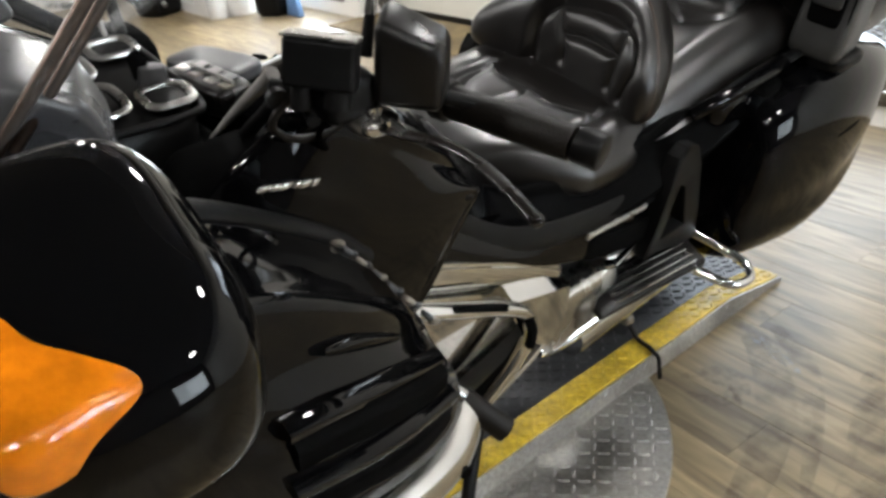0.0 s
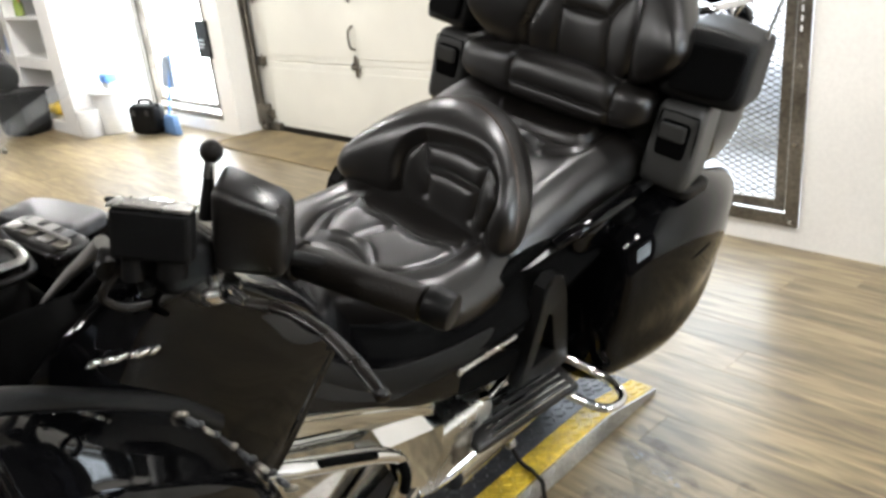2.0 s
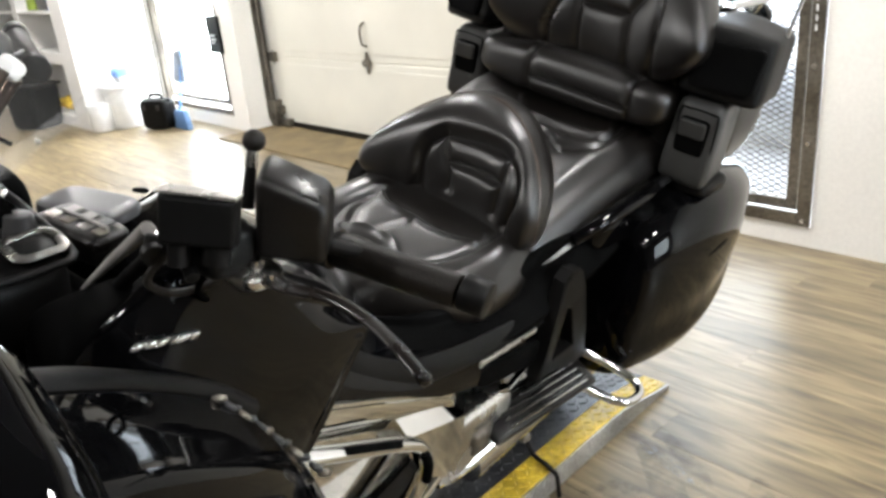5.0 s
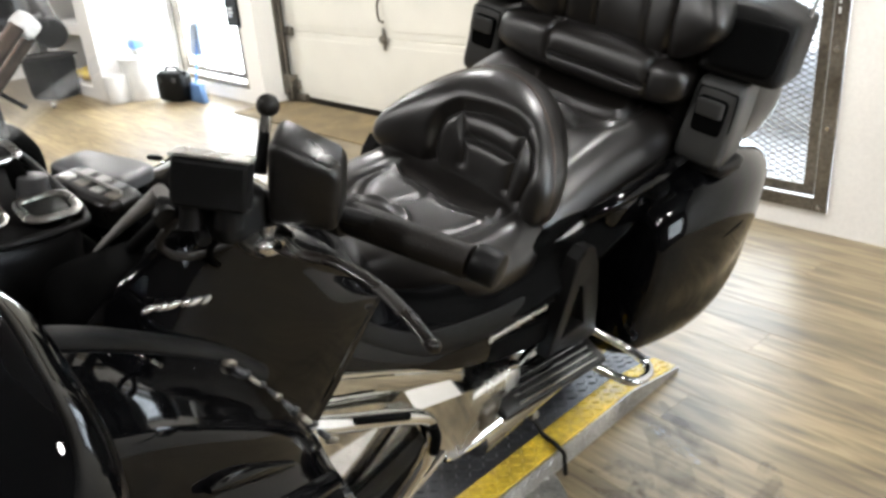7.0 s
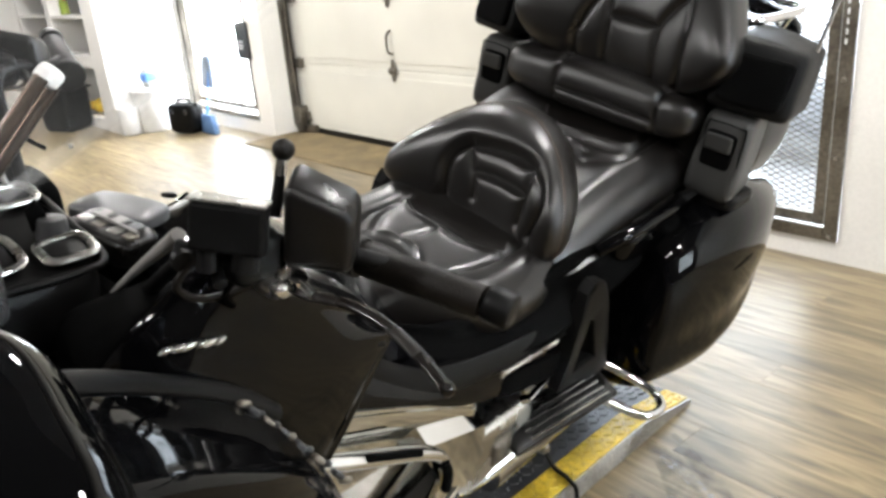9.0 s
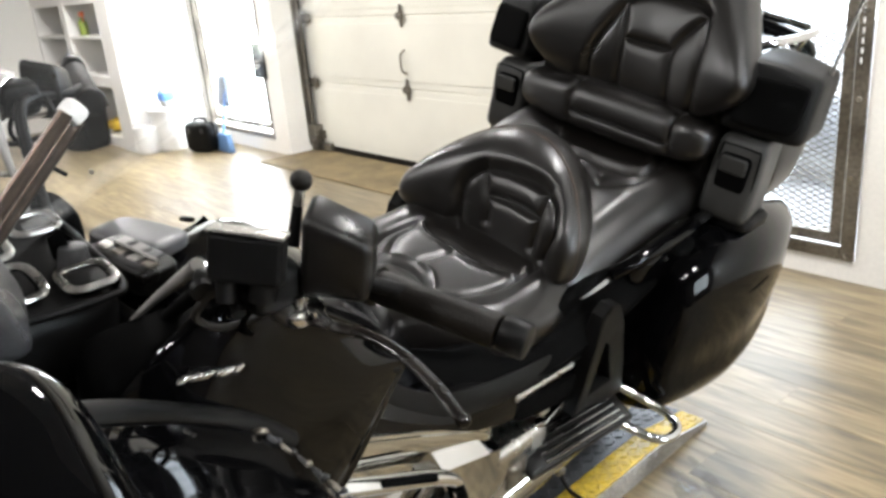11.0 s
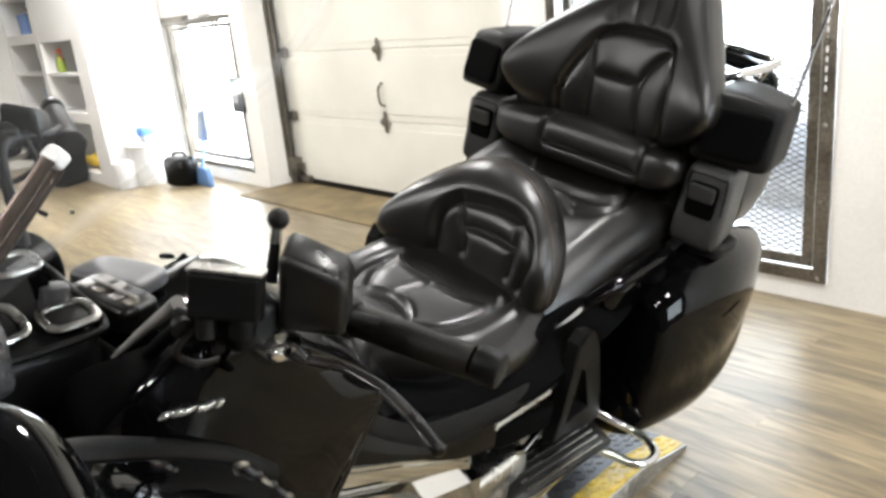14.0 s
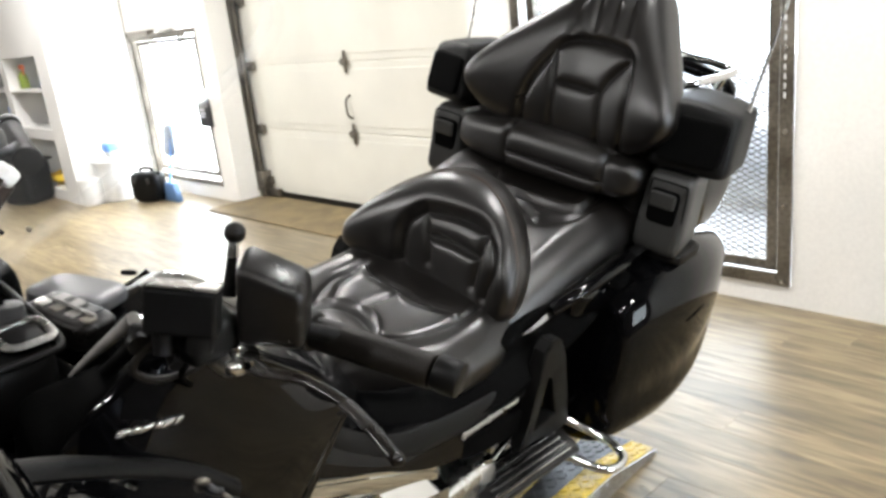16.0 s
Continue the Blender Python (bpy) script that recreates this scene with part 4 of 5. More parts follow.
sides("shock_cover", lambda s: pillow((-0.17, s * 0.225, 0.70), (0.16, 0.09, 0.08), 3, 10), PAINT, "gloss black tail cowl")
sides("bag_stay", lambda s: join(rod((-0.13, s * 0.30, 0.715), (-0.10, s * 0.31, 0.735), 0.005, n=10), pillow((-0.09, s * 0.25, 0.71), (0.10, 0.10, 0.07), 4, 6)), BLACK)

# arched trim before each bag
def arch(s):
    out = [(-0.395, 0.683), (-0.372, 0.700), (-0.342, 0.692), (-0.318, 0.645), (-0.290, 0.54), (-0.268, 0.460), (-0.33, 0.455), (-0.36, 0.470), (-0.40, 0.480), (-0.438, 0.478), (-0.424, 0.54), (-0.408, 0.62)]
    hole = [(-0.373, 0.620), (-0.358, 0.610), (-0.328, 0.515), (-0.400, 0.510)]
    bm = bmesh.new()
    tx = []
    for y in (s * 0.262, s * 0.295):
        o = [bm.verts.new((u, y + s * 0.02 * (0.7 - v), v)) for u, v in out]
        h = [bm.verts.new((u, y + s * 0.02 * (0.7 - v), v)) for u, v in hole]
        e = [bm.edges.new((r[i], r[(i + 1) % len(r)])) for r in (o, h) for i in range(len(r))]
        bmesh.ops.triangle_fill(bm, edges=e, use_beauty=True)
        tx.append((o, h))
    for k in (0, 1):
        a, b = tx[0][k], tx[1][k]
        for i in range(len(a)):
            j = (i + 1) % len(a)
            bm.faces.new((a[i], a[j], b[j], b[i]))
    rim = [e for e in bm.edges if e.calc_face_angle(0) > 0.9]
    bmesh.ops.bevel(bm, geom=rim, offset=0.005, segments=2, profile=0.5, affect="EDGES")
    return finish(bm)


sides("arched_trim", arch, SATIN, "satin black arched trim")

# body side covers with their name badge
def cover_form(s):
    return loft([[(x, s * 0.12, z1), (x, s * (y1 - 0.02), z1), (x, s * y1, z1 - 0.012), (x, s * (y1 + 0.012), (z0 + z1) / 2 + 0.01), (x, s * y2, z0 + 0.012), (x, s * (y2 - 0.02), z0), (x, s * 0.12, z0)] for x, y1, y2, z0, z1 in
                 ((-0.925, 0.235, 0.27, 0.70, 0.80), (-0.86, 0.24, 0.272, 0.66, 0.735), (-0.76, 0.25, 0.275, 0.605, 0.66), (-0.64, 0.256, 0.275, 0.555, 0.635), (-0.52, 0.258, 0.272, 0.515, 0.632), (-0.42, 0.257, 0.268, 0.485, 0.615), (-0.34, 0.25, 0.262, 0.46, 0.60))], 6, 4)


covers = sides("side_cover", cover_form, PAINT, "gloss black side cover with a pale name badge")
sides("upper_band", lambda s: loft([[(x, s * (y - 0.008), z + h), (x, s * (y + 0.004), z + h * 0.5), (x, s * (y + 0.006), z), (x, s * (y - 0.012), z)] for x, y, z, h in
                                    ((-0.90, 0.242, 0.735, 0.04), (-0.82, 0.252, 0.665, 0.045), (-0.74, 0.260, 0.625, 0.045), (-0.62, 0.266, 0.605, 0.042), (-0.50, 0.268, 0.598, 0.036), (-0.40, 0.265, 0.590, 0.024))], 6, 4), SATIN, "satin upper band", covers)
badge_bits = ((0.0, 0.010, 0.013), (0.012, 0.007, 0.008), (0.021, 0.006, 0.009), (0.029, 0.008, 0.007), (0.039, 0.009, 0.010), (0.051, 0.006, 0.007), (0.059, 0.008, 0.008), (0.071, 0.010, 0.012), (0.083, 0.006, 0.007),
              (0.091, 0.007, 0.008), (0.100, 0.009, 0.007), (0.112, 0.008, 0.010), (0.123, 0.006, 0.007), (0.131, 0.009, 0.008), (0.142, 0.007, 0.007), (0.151, 0.010, 0.009))
for i, s in enumerate((-1, 1)):
    for d, w, h in badge_bits:
        part("badge_stroke", pillow((-0.612 + d + w / 2, s * 0.2805, 0.604 - d * 0.02), (w * 0.95, 0.007, h * 1.05), 3, 4, lambda x, y, z: (x + 0.5 * z, y, z)), ALU, covers[i], "pale script badge stroke")
sides("air_scoop", lambda s: pillow((-0.50, s * 0.272, 0.545), (0.20, 0.014, 0.055), 4, 8, turn=(0, 10, 0)), BLACK, "dark air scoop", covers)

# tank shelter and the dark flank below it
part("tank_shelter", loft([[(x, -w1, z0), (x, -w1 * 0.95, z0 + (z1 - z0) * 0.35), (x, -w0, z1 - 0.03), (x, -w0 * 0.5, z1), (x, w0 * 0.5, z1), (x, w0, z1 - 0.03), (x, w1 * 0.95, z0 + (z1 - z0) * 0.35), (x, w1, z0)] for x, w0, w1, z0, z1 in
                           ((-1.125, 0.08, 0.17, 0.76, 0.87), (-1.10, 0.10, 0.20, 0.755, 0.90), (-1.06, 0.105, 0.21, 0.75, 0.905), (-1.0, 0.11, 0.21, 0.74, 0.895), (-0.90, 0.155, 0.21, 0.72, 0.875), (-0.80, 0.13, 0.19, 0.68, 0.80), (-0.72, 0.10, 0.16, 0.64, 0.72))], 6, 5), PAINT, bike, "gloss black tank shelter")
flank = sides("flank_panel", lambda s: loft([[(x, s * i, z1 - 0.05), (x, s * (i + 0.012), z1 - 0.008), (x, s * (0.262 - t), z1), (x, s * (0.280 - t), z1 - 0.03), (x, s * (0.299 - t), z0 + 0.66 * (z1 - z0)), (x, s * (0.304 - t), z0 + 0.45 * (z1 - z0)), (x, s * (0.302 - t), z0 + 0.03), (x, s * (0.285 - t), z0), (x, s * i, z0)] for x, t, i, z0, z1 in [(x, t, i, z0, z1 - 0.17 * step(-0.84, -1.0, x) * (s > 0)) for x, t, i, z0, z1 in
                                            ((-1.245, 0.025, 0.215, 0.83, 0.915), (-1.225, 0.008, 0.225, 0.80, 0.95), (-1.19, 0.0, 0.232, 0.765, 0.98), (-1.15, 0.0, 0.232, 0.72, 1.003), (-1.09, 0.0, 0.19, 0.65, 0.997), (-1.03, 0.006, 0.13, 0.632, 0.962), (-0.97, 0.014, 0.11, 0.680, 0.915), (-0.91, 0.028, 0.11, 0.735, 0.868), (-0.865, 0.040, 0.11, 0.770, 0.818))]], 8, 6), PAINT, "gloss black flank panel")
sides("bolt", lambda s: rod((-1.045, s * 0.270, 0.925), (-1.045, s * 0.276, 0.927), 0.0035, n=12), ALU, "bright screw", flank)
for d, w in ((0.0, 0.012), (0.013, 0.010), (0.024, 0.015), (0.038, 0.009), (0.048, 0.013), (0.060, 0.010)):
    sides("tank_badge_stroke", lambda s: pillow((-1.205 + d, s * 0.2935, 0.955 - 0.26 * d), (w, 0.007, 0.0085), 3, 5, lambda x, y, z: (x + 0.6 * z, y, z), turn=(0, 8, 0)), ALU, "small dull badge stroke", flank)
sides("flank_scoop", lambda s: pillow((-0.895, s * 0.268, 0.80), (0.030, 0.010, 0.010), 3, 6, turn=(0, 20, 0)), SATIN, "small bright catch", flank)


# outer fairing shell with its vents and chrome lower trim
def shell(s):
    rows = ((-1.66, (0.16, 1.00), (0.24, 0.95), (0.27, 0.84), (0.24, 0.72), (0.10, 0.66)),
            (-1.54, (0.30, 1.05), (0.40, 1.00), (0.44, 0.86), (0.41, 0.70), (0.24, 0.60)),
            (-1.41, (0.370, 1.045), (0.470, 1.005), (0.51, 0.86), (0.48, 0.68), (0.28, 0.57)),
            (-1.30, (0.365, 0.995), (0.462, 0.972), (0.52, 0.83), (0.50, 0.665), (0.29, 0.55)),
            (-1.19, (0.340, 0.915), (0.438, 0.893), (0.502, 0.79), (0.495, 0.65), (0.29, 0.54)),
            (-1.12, (0.335, 0.850), (0.412, 0.832), (0.484, 0.755), (0.480, 0.635), (0.29, 0.53)),
            (-1.075, (0.352, 0.785), (0.398, 0.77), (0.462, 0.725), (0.458, 0.63), (0.30, 0.53)))
    drop = 0.15 if s > 0 else 0.0
    rows = [(x, *((y, z - drop * step(-1.62, -1.35, x) * step(0.6, 0.9, z)) for y, z in ring)) for x, *ring in rows]
    return loft([[(x, s * y, z) for y, z in fold(ring)] + [(x + 0.004, s * (y - 0.035), z - 0.012) for y, z in reversed(fold(ring))] for x, *ring in rows], 8, 5)


def fold(ring):
    """The ring with its shelf held level and its shoulder drawn tight."""
    (a, b), (c, d), (e, f), *low = ring
    return [(a, b), (a + 0.75 * (c - a), b + 0.62 * (d - b)), (c, d), (c + 0.30 * (e - c), d + 0.36 * (f - d)), (e, f), *low]


shells = sides("fairing_shell", shell, PAINT, "gloss black side fairing with vents")
sides("chrome_trim", lambda s: loft([[(x, s * (y + 0.012), z + 0.028), (x, s * (y + 0.022), z), (x, s * (y + 0.008), z - 0.030), (x, s * (y - 0.02), z - 0.034), (x, s * (y - 0.02), z + 0.03)] for x, y, z in
                                     ((-1.36, 0.512, 0.70), (-1.28, 0.527, 0.685), (-1.19, 0.520, 0.668), (-1.11, 0.500, 0.655), (-1.062, 0.472, 0.648))], 5, 3), CHROME, "chrome lower trim with a bolt hole", shells)
sides("trim_hole", lambda s: rod((-1.115, s * 0.515, 0.655), (-1.115, s * 0.527, 0.655), 0.008, n=14), BLACK, "", shells)


def strip(line, s, tall, proud):
    """A strip laid along the outside of the shell."""
    return loft([[(x, s * (y + dy), z + dz) for dy, dz in ((-0.012, tall / 2), (proud * 0.8, tall * 0.35), (proud, 0.0), (proud * 0.6, -tall * 0.4), (-0.012, -tall / 2))] for x, y, z in line], 6, 4)


LOUVRES = (((-1.325, 0.517, 0.882), (-1.282, 0.513, 0.872), (-1.232, 0.502, 0.850), (-1.17, 0.484, 0.819), (-1.098, 0.453, 0.770)),
           ((-1.330, 0.528, 0.818), (-1.276, 0.525, 0.803), (-1.225, 0.518, 0.787), (-1.174, 0.507, 0.770), (-1.100, 0.480, 0.738)))
# black strips, slightly proud, stand for the shade in recessed slots
SHADE_LINES = (((-1.320, 0.522, 0.850), (-1.262, 0.518, 0.836), (-1.204, 0.508, 0.811), (-1.15, 0.492, 0.785), (-1.105, 0.472, 0.758)),
         ((-1.315, 0.527, 0.782), (-1.262, 0.525, 0.768), (-1.204, 0.519, 0.750), (-1.15, 0.505, 0.735), (-1.11, 0.487, 0.720)))
for lo, sl in zip(LOUVRES, SHADE_LINES):
    sides("vent_louvre", lambda s: strip(lo, s, 0.020, 0.008), PAINT, "gloss black vent louvre", shells)
    sides("vent_slot", lambda s: strip(sl, s, 0.038, 0.003), BLACK, "black strip standing for the shade inside a vent", shells)
sides("brow_ridge", lambda s: tube([(-1.262, s * 0.480, 0.908), (-1.214, s * 0.466, 0.880), (-1.154, s * 0.449, 0.836)], 0.008, 12, 8, taper=lambda u: 0.4 + 0.6 * math.sin(math.pi * u)), PAINT, "", shells)
for k in range(13):
    f = k / 12
    sides("strip_link", lambda s: pillow((-1.145 + 0.085 * f, s * (0.332 + 0.055 * f * f + 0.012 * f + 0.004 * (k % 2)), 0.880 - 0.115 * f), (0.017, 0.015, 0.008), 3, 4, turn=(s * 25, 45, s * (30 if k % 2 else -25))), GREYP if k % 3 else STEEL, "", shells)

sides("shelf_lip", lambda s: tube([(-1.36, s * 0.345, 1.022), (-1.29, s * 0.335, 0.985), (-1.21, s * 0.318, 0.925), (-1.14, s * 0.306, 0.868), (-1.09, s * 0.300, 0.815)], 0.017, 12, 8, flat=0.8), SATIN, "rounded satin lip of the fairing", shells)

# mirrors with amber signals
mirrors = sides("mirror", lambda s: pillow((-1.432, s * 0.500, 1.058), (0.165, 0.255, 0.155), 3.0, 30, lambda x, y, z: (x - 0.15 * s * y, y, z * (1 - 0.12 * s * y) - 0.10 * s * y * (s * y < 0))), PAINT, "gloss black mirror housing with amber signal")
lenses = sides("turn_signal", lambda s: pillow((-1.474, s * 0.568, 1.100), (0.096, 0.100, 0.048), 4, 24, lambda x, y, z: (x, y - 0.14 * s * x, z * (1 - 0.3 * step(0, 1, x)) - 0.2 * s * y)), AMBER, "amber turn signal lens", mirrors)
sides("reflector", lambda s: pillow((-1.478, s * 0.568, 1.092), (0.070, 0.075, 0.022), 3.2, 8), ALU, "", lenses)
sides("lamp_bulb", lambda s: pillow((-1.478, s * 0.575, 1.102), (0.02, 0.02, 0.02), 2, 6), YELLOW, "", lenses)
sides("mirror_glass", lambda s: pillow((-1.3615, s * 0.49, 1.056), (0.012, 0.13, 0.08), 5, 10), MIRROR, "mirror glass", mirrors)
sides("mirror_foot", lambda s: pillow((-1.43, s * 0.41, 1.04), (0.13, 0.12, 0.06), 3, 10), SATIN, "", mirrors)


# windshield, a thin curved clear sheet, with its side rails
def sheet(t):
    rings = []
    for x0, w, z in ((-1.53, 0.24, 1.07), (-1.45, 0.27, 1.16), (-1.35, 0.315, 1.27), (-1.26, 0.33, 1.36), (-1.21, 0.29, 1.41), (-1.19, 0.20, 1.435)):
        ys = [w * k / 4 for k in range(-4, 5)]
        rings.append([(x0 + 0.17 * (y / 0.3) ** 2, y, z - 0.02 * (y / 0.3) ** 2) for y in ys] + [(x0 + t + 0.17 * (y / 0.3) ** 2, y, z - t * 0.6 - 0.02 * (y / 0.3) ** 2) for y in reversed(ys)])
    return loft(rings, 5, 3)


screen = part("windshield", sheet(0.005), CLEAR, bike, "clear curved plastic windshield")
part("rim", tube([(x0 + 0.17 * (y / 0.3) ** 2, y, z - 0.02 * (y / 0.3) ** 2) for x0, y, z in ((-1.45, -0.27, 1.16), (-1.35, -0.315, 1.27), (-1.26, -0.33, 1.36), (-1.21, -0.29, 1.41), (-1.19, -0.20, 1.435), (-1.185, 0, 1.44), (-1.19, 0.20, 1.435), (-1.21, 0.29, 1.41), (-1.26, 0.33, 1.36), (-1.35, 0.315, 1.27), (-1.45, 0.27, 1.16))], 0.006, 8, 6), EDGE, screen, "pale rounded rim")
rails = sides("windshield_rail", lambda s: join(tube([(-1.42, s * 0.240, 1.045), (-1.35, s * 0.235, 1.115), (-1.252, s * 0.223, 1.215)], 0.0065, 10, 6), tube([(-1.40, s * 0.222, 1.035), (-1.33, s * 0.217, 1.105), (-1.238, s * 0.207, 1.200)], 0.006, 10, 6)), BRONZE, "paired dark bronze side rails of windshield")
sides("rail_cap", lambda s: pillow((-1.243, s * 0.214, 1.212), (0.018, 0.028, 0.016), 3.5, 10, turn=(0, -40, 0)), WHITE, "bright pale cap", rails)

# dash with its rimmed dials and switch panel
dash = part("dash", pillow((-1.265, 0, 0.905), (0.19, 0.235, 0.115), 5, 18, lambda x, y, z: (x, y, z - 0.06 * x)), SATIN, bike, "black dash with pale rimmed dials")
part("dash_lip", tube([(-1.345, -0.10, 0.955), (-1.26, -0.116, 0.958), (-1.20, -0.118, 0.958), (-1.172, -0.10, 0.957), (-1.168, 0.0, 0.957), (-1.172, 0.10, 0.957), (-1.20, 0.118, 0.958), (-1.345, 0.10, 0.955)], 0.005, 10, 6), SATIN, dash)


# black mass added so the hollow by the dash reads as dark void
sides("inner_cowl", lambda s: pillow((-1.185, s * 0.185, 0.845), (0.15, 0.095, 0.20), 5, 10), BLACK, "matte black filler standing for the dark void of the cowl")


def bezel(cx, cy, lx, ly, z, r):
    """A rounded oblong ring."""
    pts = [(cx + lx * (abs(math.cos(t)) ** 0.55) * (1 if math.cos(t) > 0 else -1), cy + ly * (abs(math.sin(t)) ** 0.55) * (1 if math.sin(t) > 0 else -1), z) for t in [radians(22.5 * k) for k in range(16)]]
    return tube(pts, r, 10, 4, True, flat=0.7)


for cx, cy, lx, ly in ((-1.203, -0.078, 0.027, 0.026), (-1.203, 0.078, 0.027, 0.026), (-1.280, -0.05, 0.034, 0.040), (-1.280, 0.05, 0.034, 0.040)):
    ring = part("dial_rim", bezel(cx, cy, lx, ly, 0.968, 0.0055), ALU, dash, "pale metal oblong dial rim")
    part("dial_face", pillow((cx, cy, 0.962), (1.8 * lx, 1.8 * ly, 0.010), 4, 8), BLACK, ring)
    part("dial_glass", pillow((cx, cy, 0.9665), (1.5 * lx, 1.5 * ly, 0.003), 4, 6), SATIN, ring)
part("dash_cowl", pillow((-1.085, 0.040, 0.926), (0.085, 0.115, 0.026), 4.5, 16, turn=(0, 8, 28)), DASHG, dash, "rounded cowl greyed for the window's reflection")
sides("speaker_hood", lambda s: pillow((-1.372, s * 0.165, 1.050), (0.135, 0.115, 0.100), 7, 18, lambda x, y, z: (x - 0.3 * z, y, z * (1 - 0.3 * step(0.0, 1.0, x))), turn=(s * -8, 12, s * 14)), HOODP, "dark grey hood beside the dash", [dash, dash])
knob = part("key_knob", join(rod((-1.200, -0.036, 0.95), (-1.197, -0.032, 0.985), 0.020, 0.016, 20, 0.003)), GREYP, dash, "round ignition lock")
part("key", plate([(-1.218, 0.97), (-1.222, 1.000), (-1.208, 1.008), (-1.200, 0.985), (-1.200, 0.97)], 0.006, "y", -0.030, 0.001), BLACK, knob)
panel = part("switch_panel", pillow((-1.135, -0.043, 0.942), (0.058, 0.112, 0.036), 6, 14, turn=(0, 2, 13)), HOUSING, dash, "black oblong switch block with pale keys")
for bx, by, mt in ((-1.150, -0.010, ALU), (-1.127, -0.014, PALE_GREY), (-1.144, -0.034, STEEL), (-1.121, -0.040, PALE_GREY), (-1.137, -0.060, ALU), (-1.114, -0.066, DASHG), (-1.130, -0.082, STEEL)):
    part("button", pillow((bx, by, 0.9595), (0.016, 0.016, 0.004), 7, 6, turn=(0, 2, 13)), mt, panel)
part("panel_bar", rod((-1.139, -0.012, 0.963), (-1.122, -0.086, 0.963), 0.0022, n=10), PALE_GREY, panel)

# handlebar with its controls
bar = part("handlebar", tube([(-0.985, -0.40, 1.018), (-1.035, -0.34, 1.03), (-1.10, -0.30, 1.048), (-1.135, -0.262, 1.042), (-1.150, -0.20, 0.975), (-1.160, -0.136, 0.915), (-1.17, -0.06, 0.905), (-1.17, 0.06, 0.905), (-1.160, 0.136, 0.915), (-1.150, 0.20, 0.975), (-1.135, 0.262, 1.042), (-1.10, 0.30, 1.048), (-1.035, 0.34, 1.03), (-0.985, 0.40, 1.018)], 0.0085, 14, 8), SATIN, bike, "black handlebar")
# pale strip laid on as the reflection along the handlebar
sides("bar_sleeve", lambda s: tube([(-1.168, s * 0.268, 1.060), (-1.178, s * 0.205, 0.998), (-1.182, s * 0.136, 0.930)], 0.0080, 10, 8, taper=lambda u: 1.0 - 0.65 * u), PALE_GREY, "pale tapered strip painted for the bar's bright reflection", [bar, bar])
grips = sides("grip", lambda s: rod((-1.003, s * 0.345, 1.012), (-0.966, s * 0.486, 1.014), 0.0185, n=28, bevel=0.003), RUBBER, "black rubber grip")
sides("grip_end", lambda s: rod((-0.9655, s * 0.488, 1.0168), (-0.957, s * 0.517, 1.0148), 0.0195, n=24, bevel=0.004), SATIN, "black bar end", grips)
sides("flange", lambda s: rod((-1.008, s * 0.328, 1.012), (-1.003, s * 0.347, 1.012), 0.023, n=24, bevel=0.003), RUBBER, "", grips)
levers = sides("lever", lambda s: tube([(-1.105, s * 0.335, 1.018), (-1.098, s * 0.38, 1.022), (-1.080, s * 0.42, 1.024), (-1.074, s * 0.465, 1.022), (-1.082, s * 0.515, 1.021), (-1.092, s * 0.552, 1.020)], 0.0072, 12, 8, flat=0.62), LEVER, "black control lever with rounded tip")
sides("lever_tip", lambda s: pillow((-1.093, s * 0.556, 1.02), (0.014, 0.014, 0.014), 2, 8), LEVER, "rounded lever tip", levers)
sides("lever_pivot", lambda s: join(pillow((-1.10, s * 0.335, 1.018), (0.05, 0.05, 0.022), 3, 8), rod((-1.10, s * 0.340, 1.028), (-1.10, s * 0.340, 1.036), 0.008, n=12)), ALU, "bright pivot", levers)


def reservoir(s):
    m = pose(-1.145, s * 0.322, 1.096 if s < 0 else 1.06, s * 12, 0, s * 51)
    return join(box(-0.035, 0.035, -0.015, 0.008, -0.032, 0.014, 0.004, m=m), rod(m @ Vector((-0.02, 0, -0.055)), m @ Vector((-0.02, 0, -0.028)), 0.010, n=14), rod(m @ Vector((0.015, 0, -0.05)), m @ Vector((0.015, 0, -0.028)), 0.013, n=14))


tanks = sides("fluid_reservoir", reservoir, SATIN, "black square brake fluid reservoir")
# bright metal stands in for the window's sheen on the lid
sides("reservoir_lid", lambda s: box(-0.0365, 0.0365, -0.0165, 0.0095, 0.0145, 0.0180, 0.0016, m=pose(-1.145, s * 0.322, 1.096 if s < 0 else 1.06, s * 12, 0, s * 51)), ALU, "lid in bright metal standing for its gloss reflection", tanks)
sides("clamp", lambda s: join(pillow((-1.12, s * 0.315, 1.045), (0.06, 0.05, 0.05), 4, 8), rod((-1.178, s * 0.292, 1.045), (-1.176, s * 0.284, 1.046), 0.011, n=16), rod((-1.155, s * 0.31, 1.035), (-1.16, s * 0.325, 1.03), 0.007, n=10)), SATIN, "", tanks)


sides("screen_knob", lambda s: rod((-1.160, s * 0.288, 1.044), (-1.176, s * 0.272, 1.047), 0.0135, 0.012, 20, 0.002), SATIN, "black round knob with a bright ring", tanks)
sides("clutch_hose", lambda s: tube([(-1.150, s * 0.300, 1.062), (-1.183, s * 0.288, 1.025), (-1.176, s * 0.286, 1.004), (-1.150, s * 0.286, 0.990), (-1.108, s * 0.288, 0.990), (-1.080, s * 0.286, 1.010), (-1.085, s * 0.30, 1.045)], 0.0042, 8, 6), RUBBER, "thin black hose", tanks)
sides("cable", lambda s: tube([(-1.125, s * 0.312, 1.03), (-1.140, s * 0.300, 1.000), (-1.120, s * 0.280, 0.965), (-1.09, s * 0.25, 0.94)], 0.0035, 8, 6), BLACK, "", tanks)
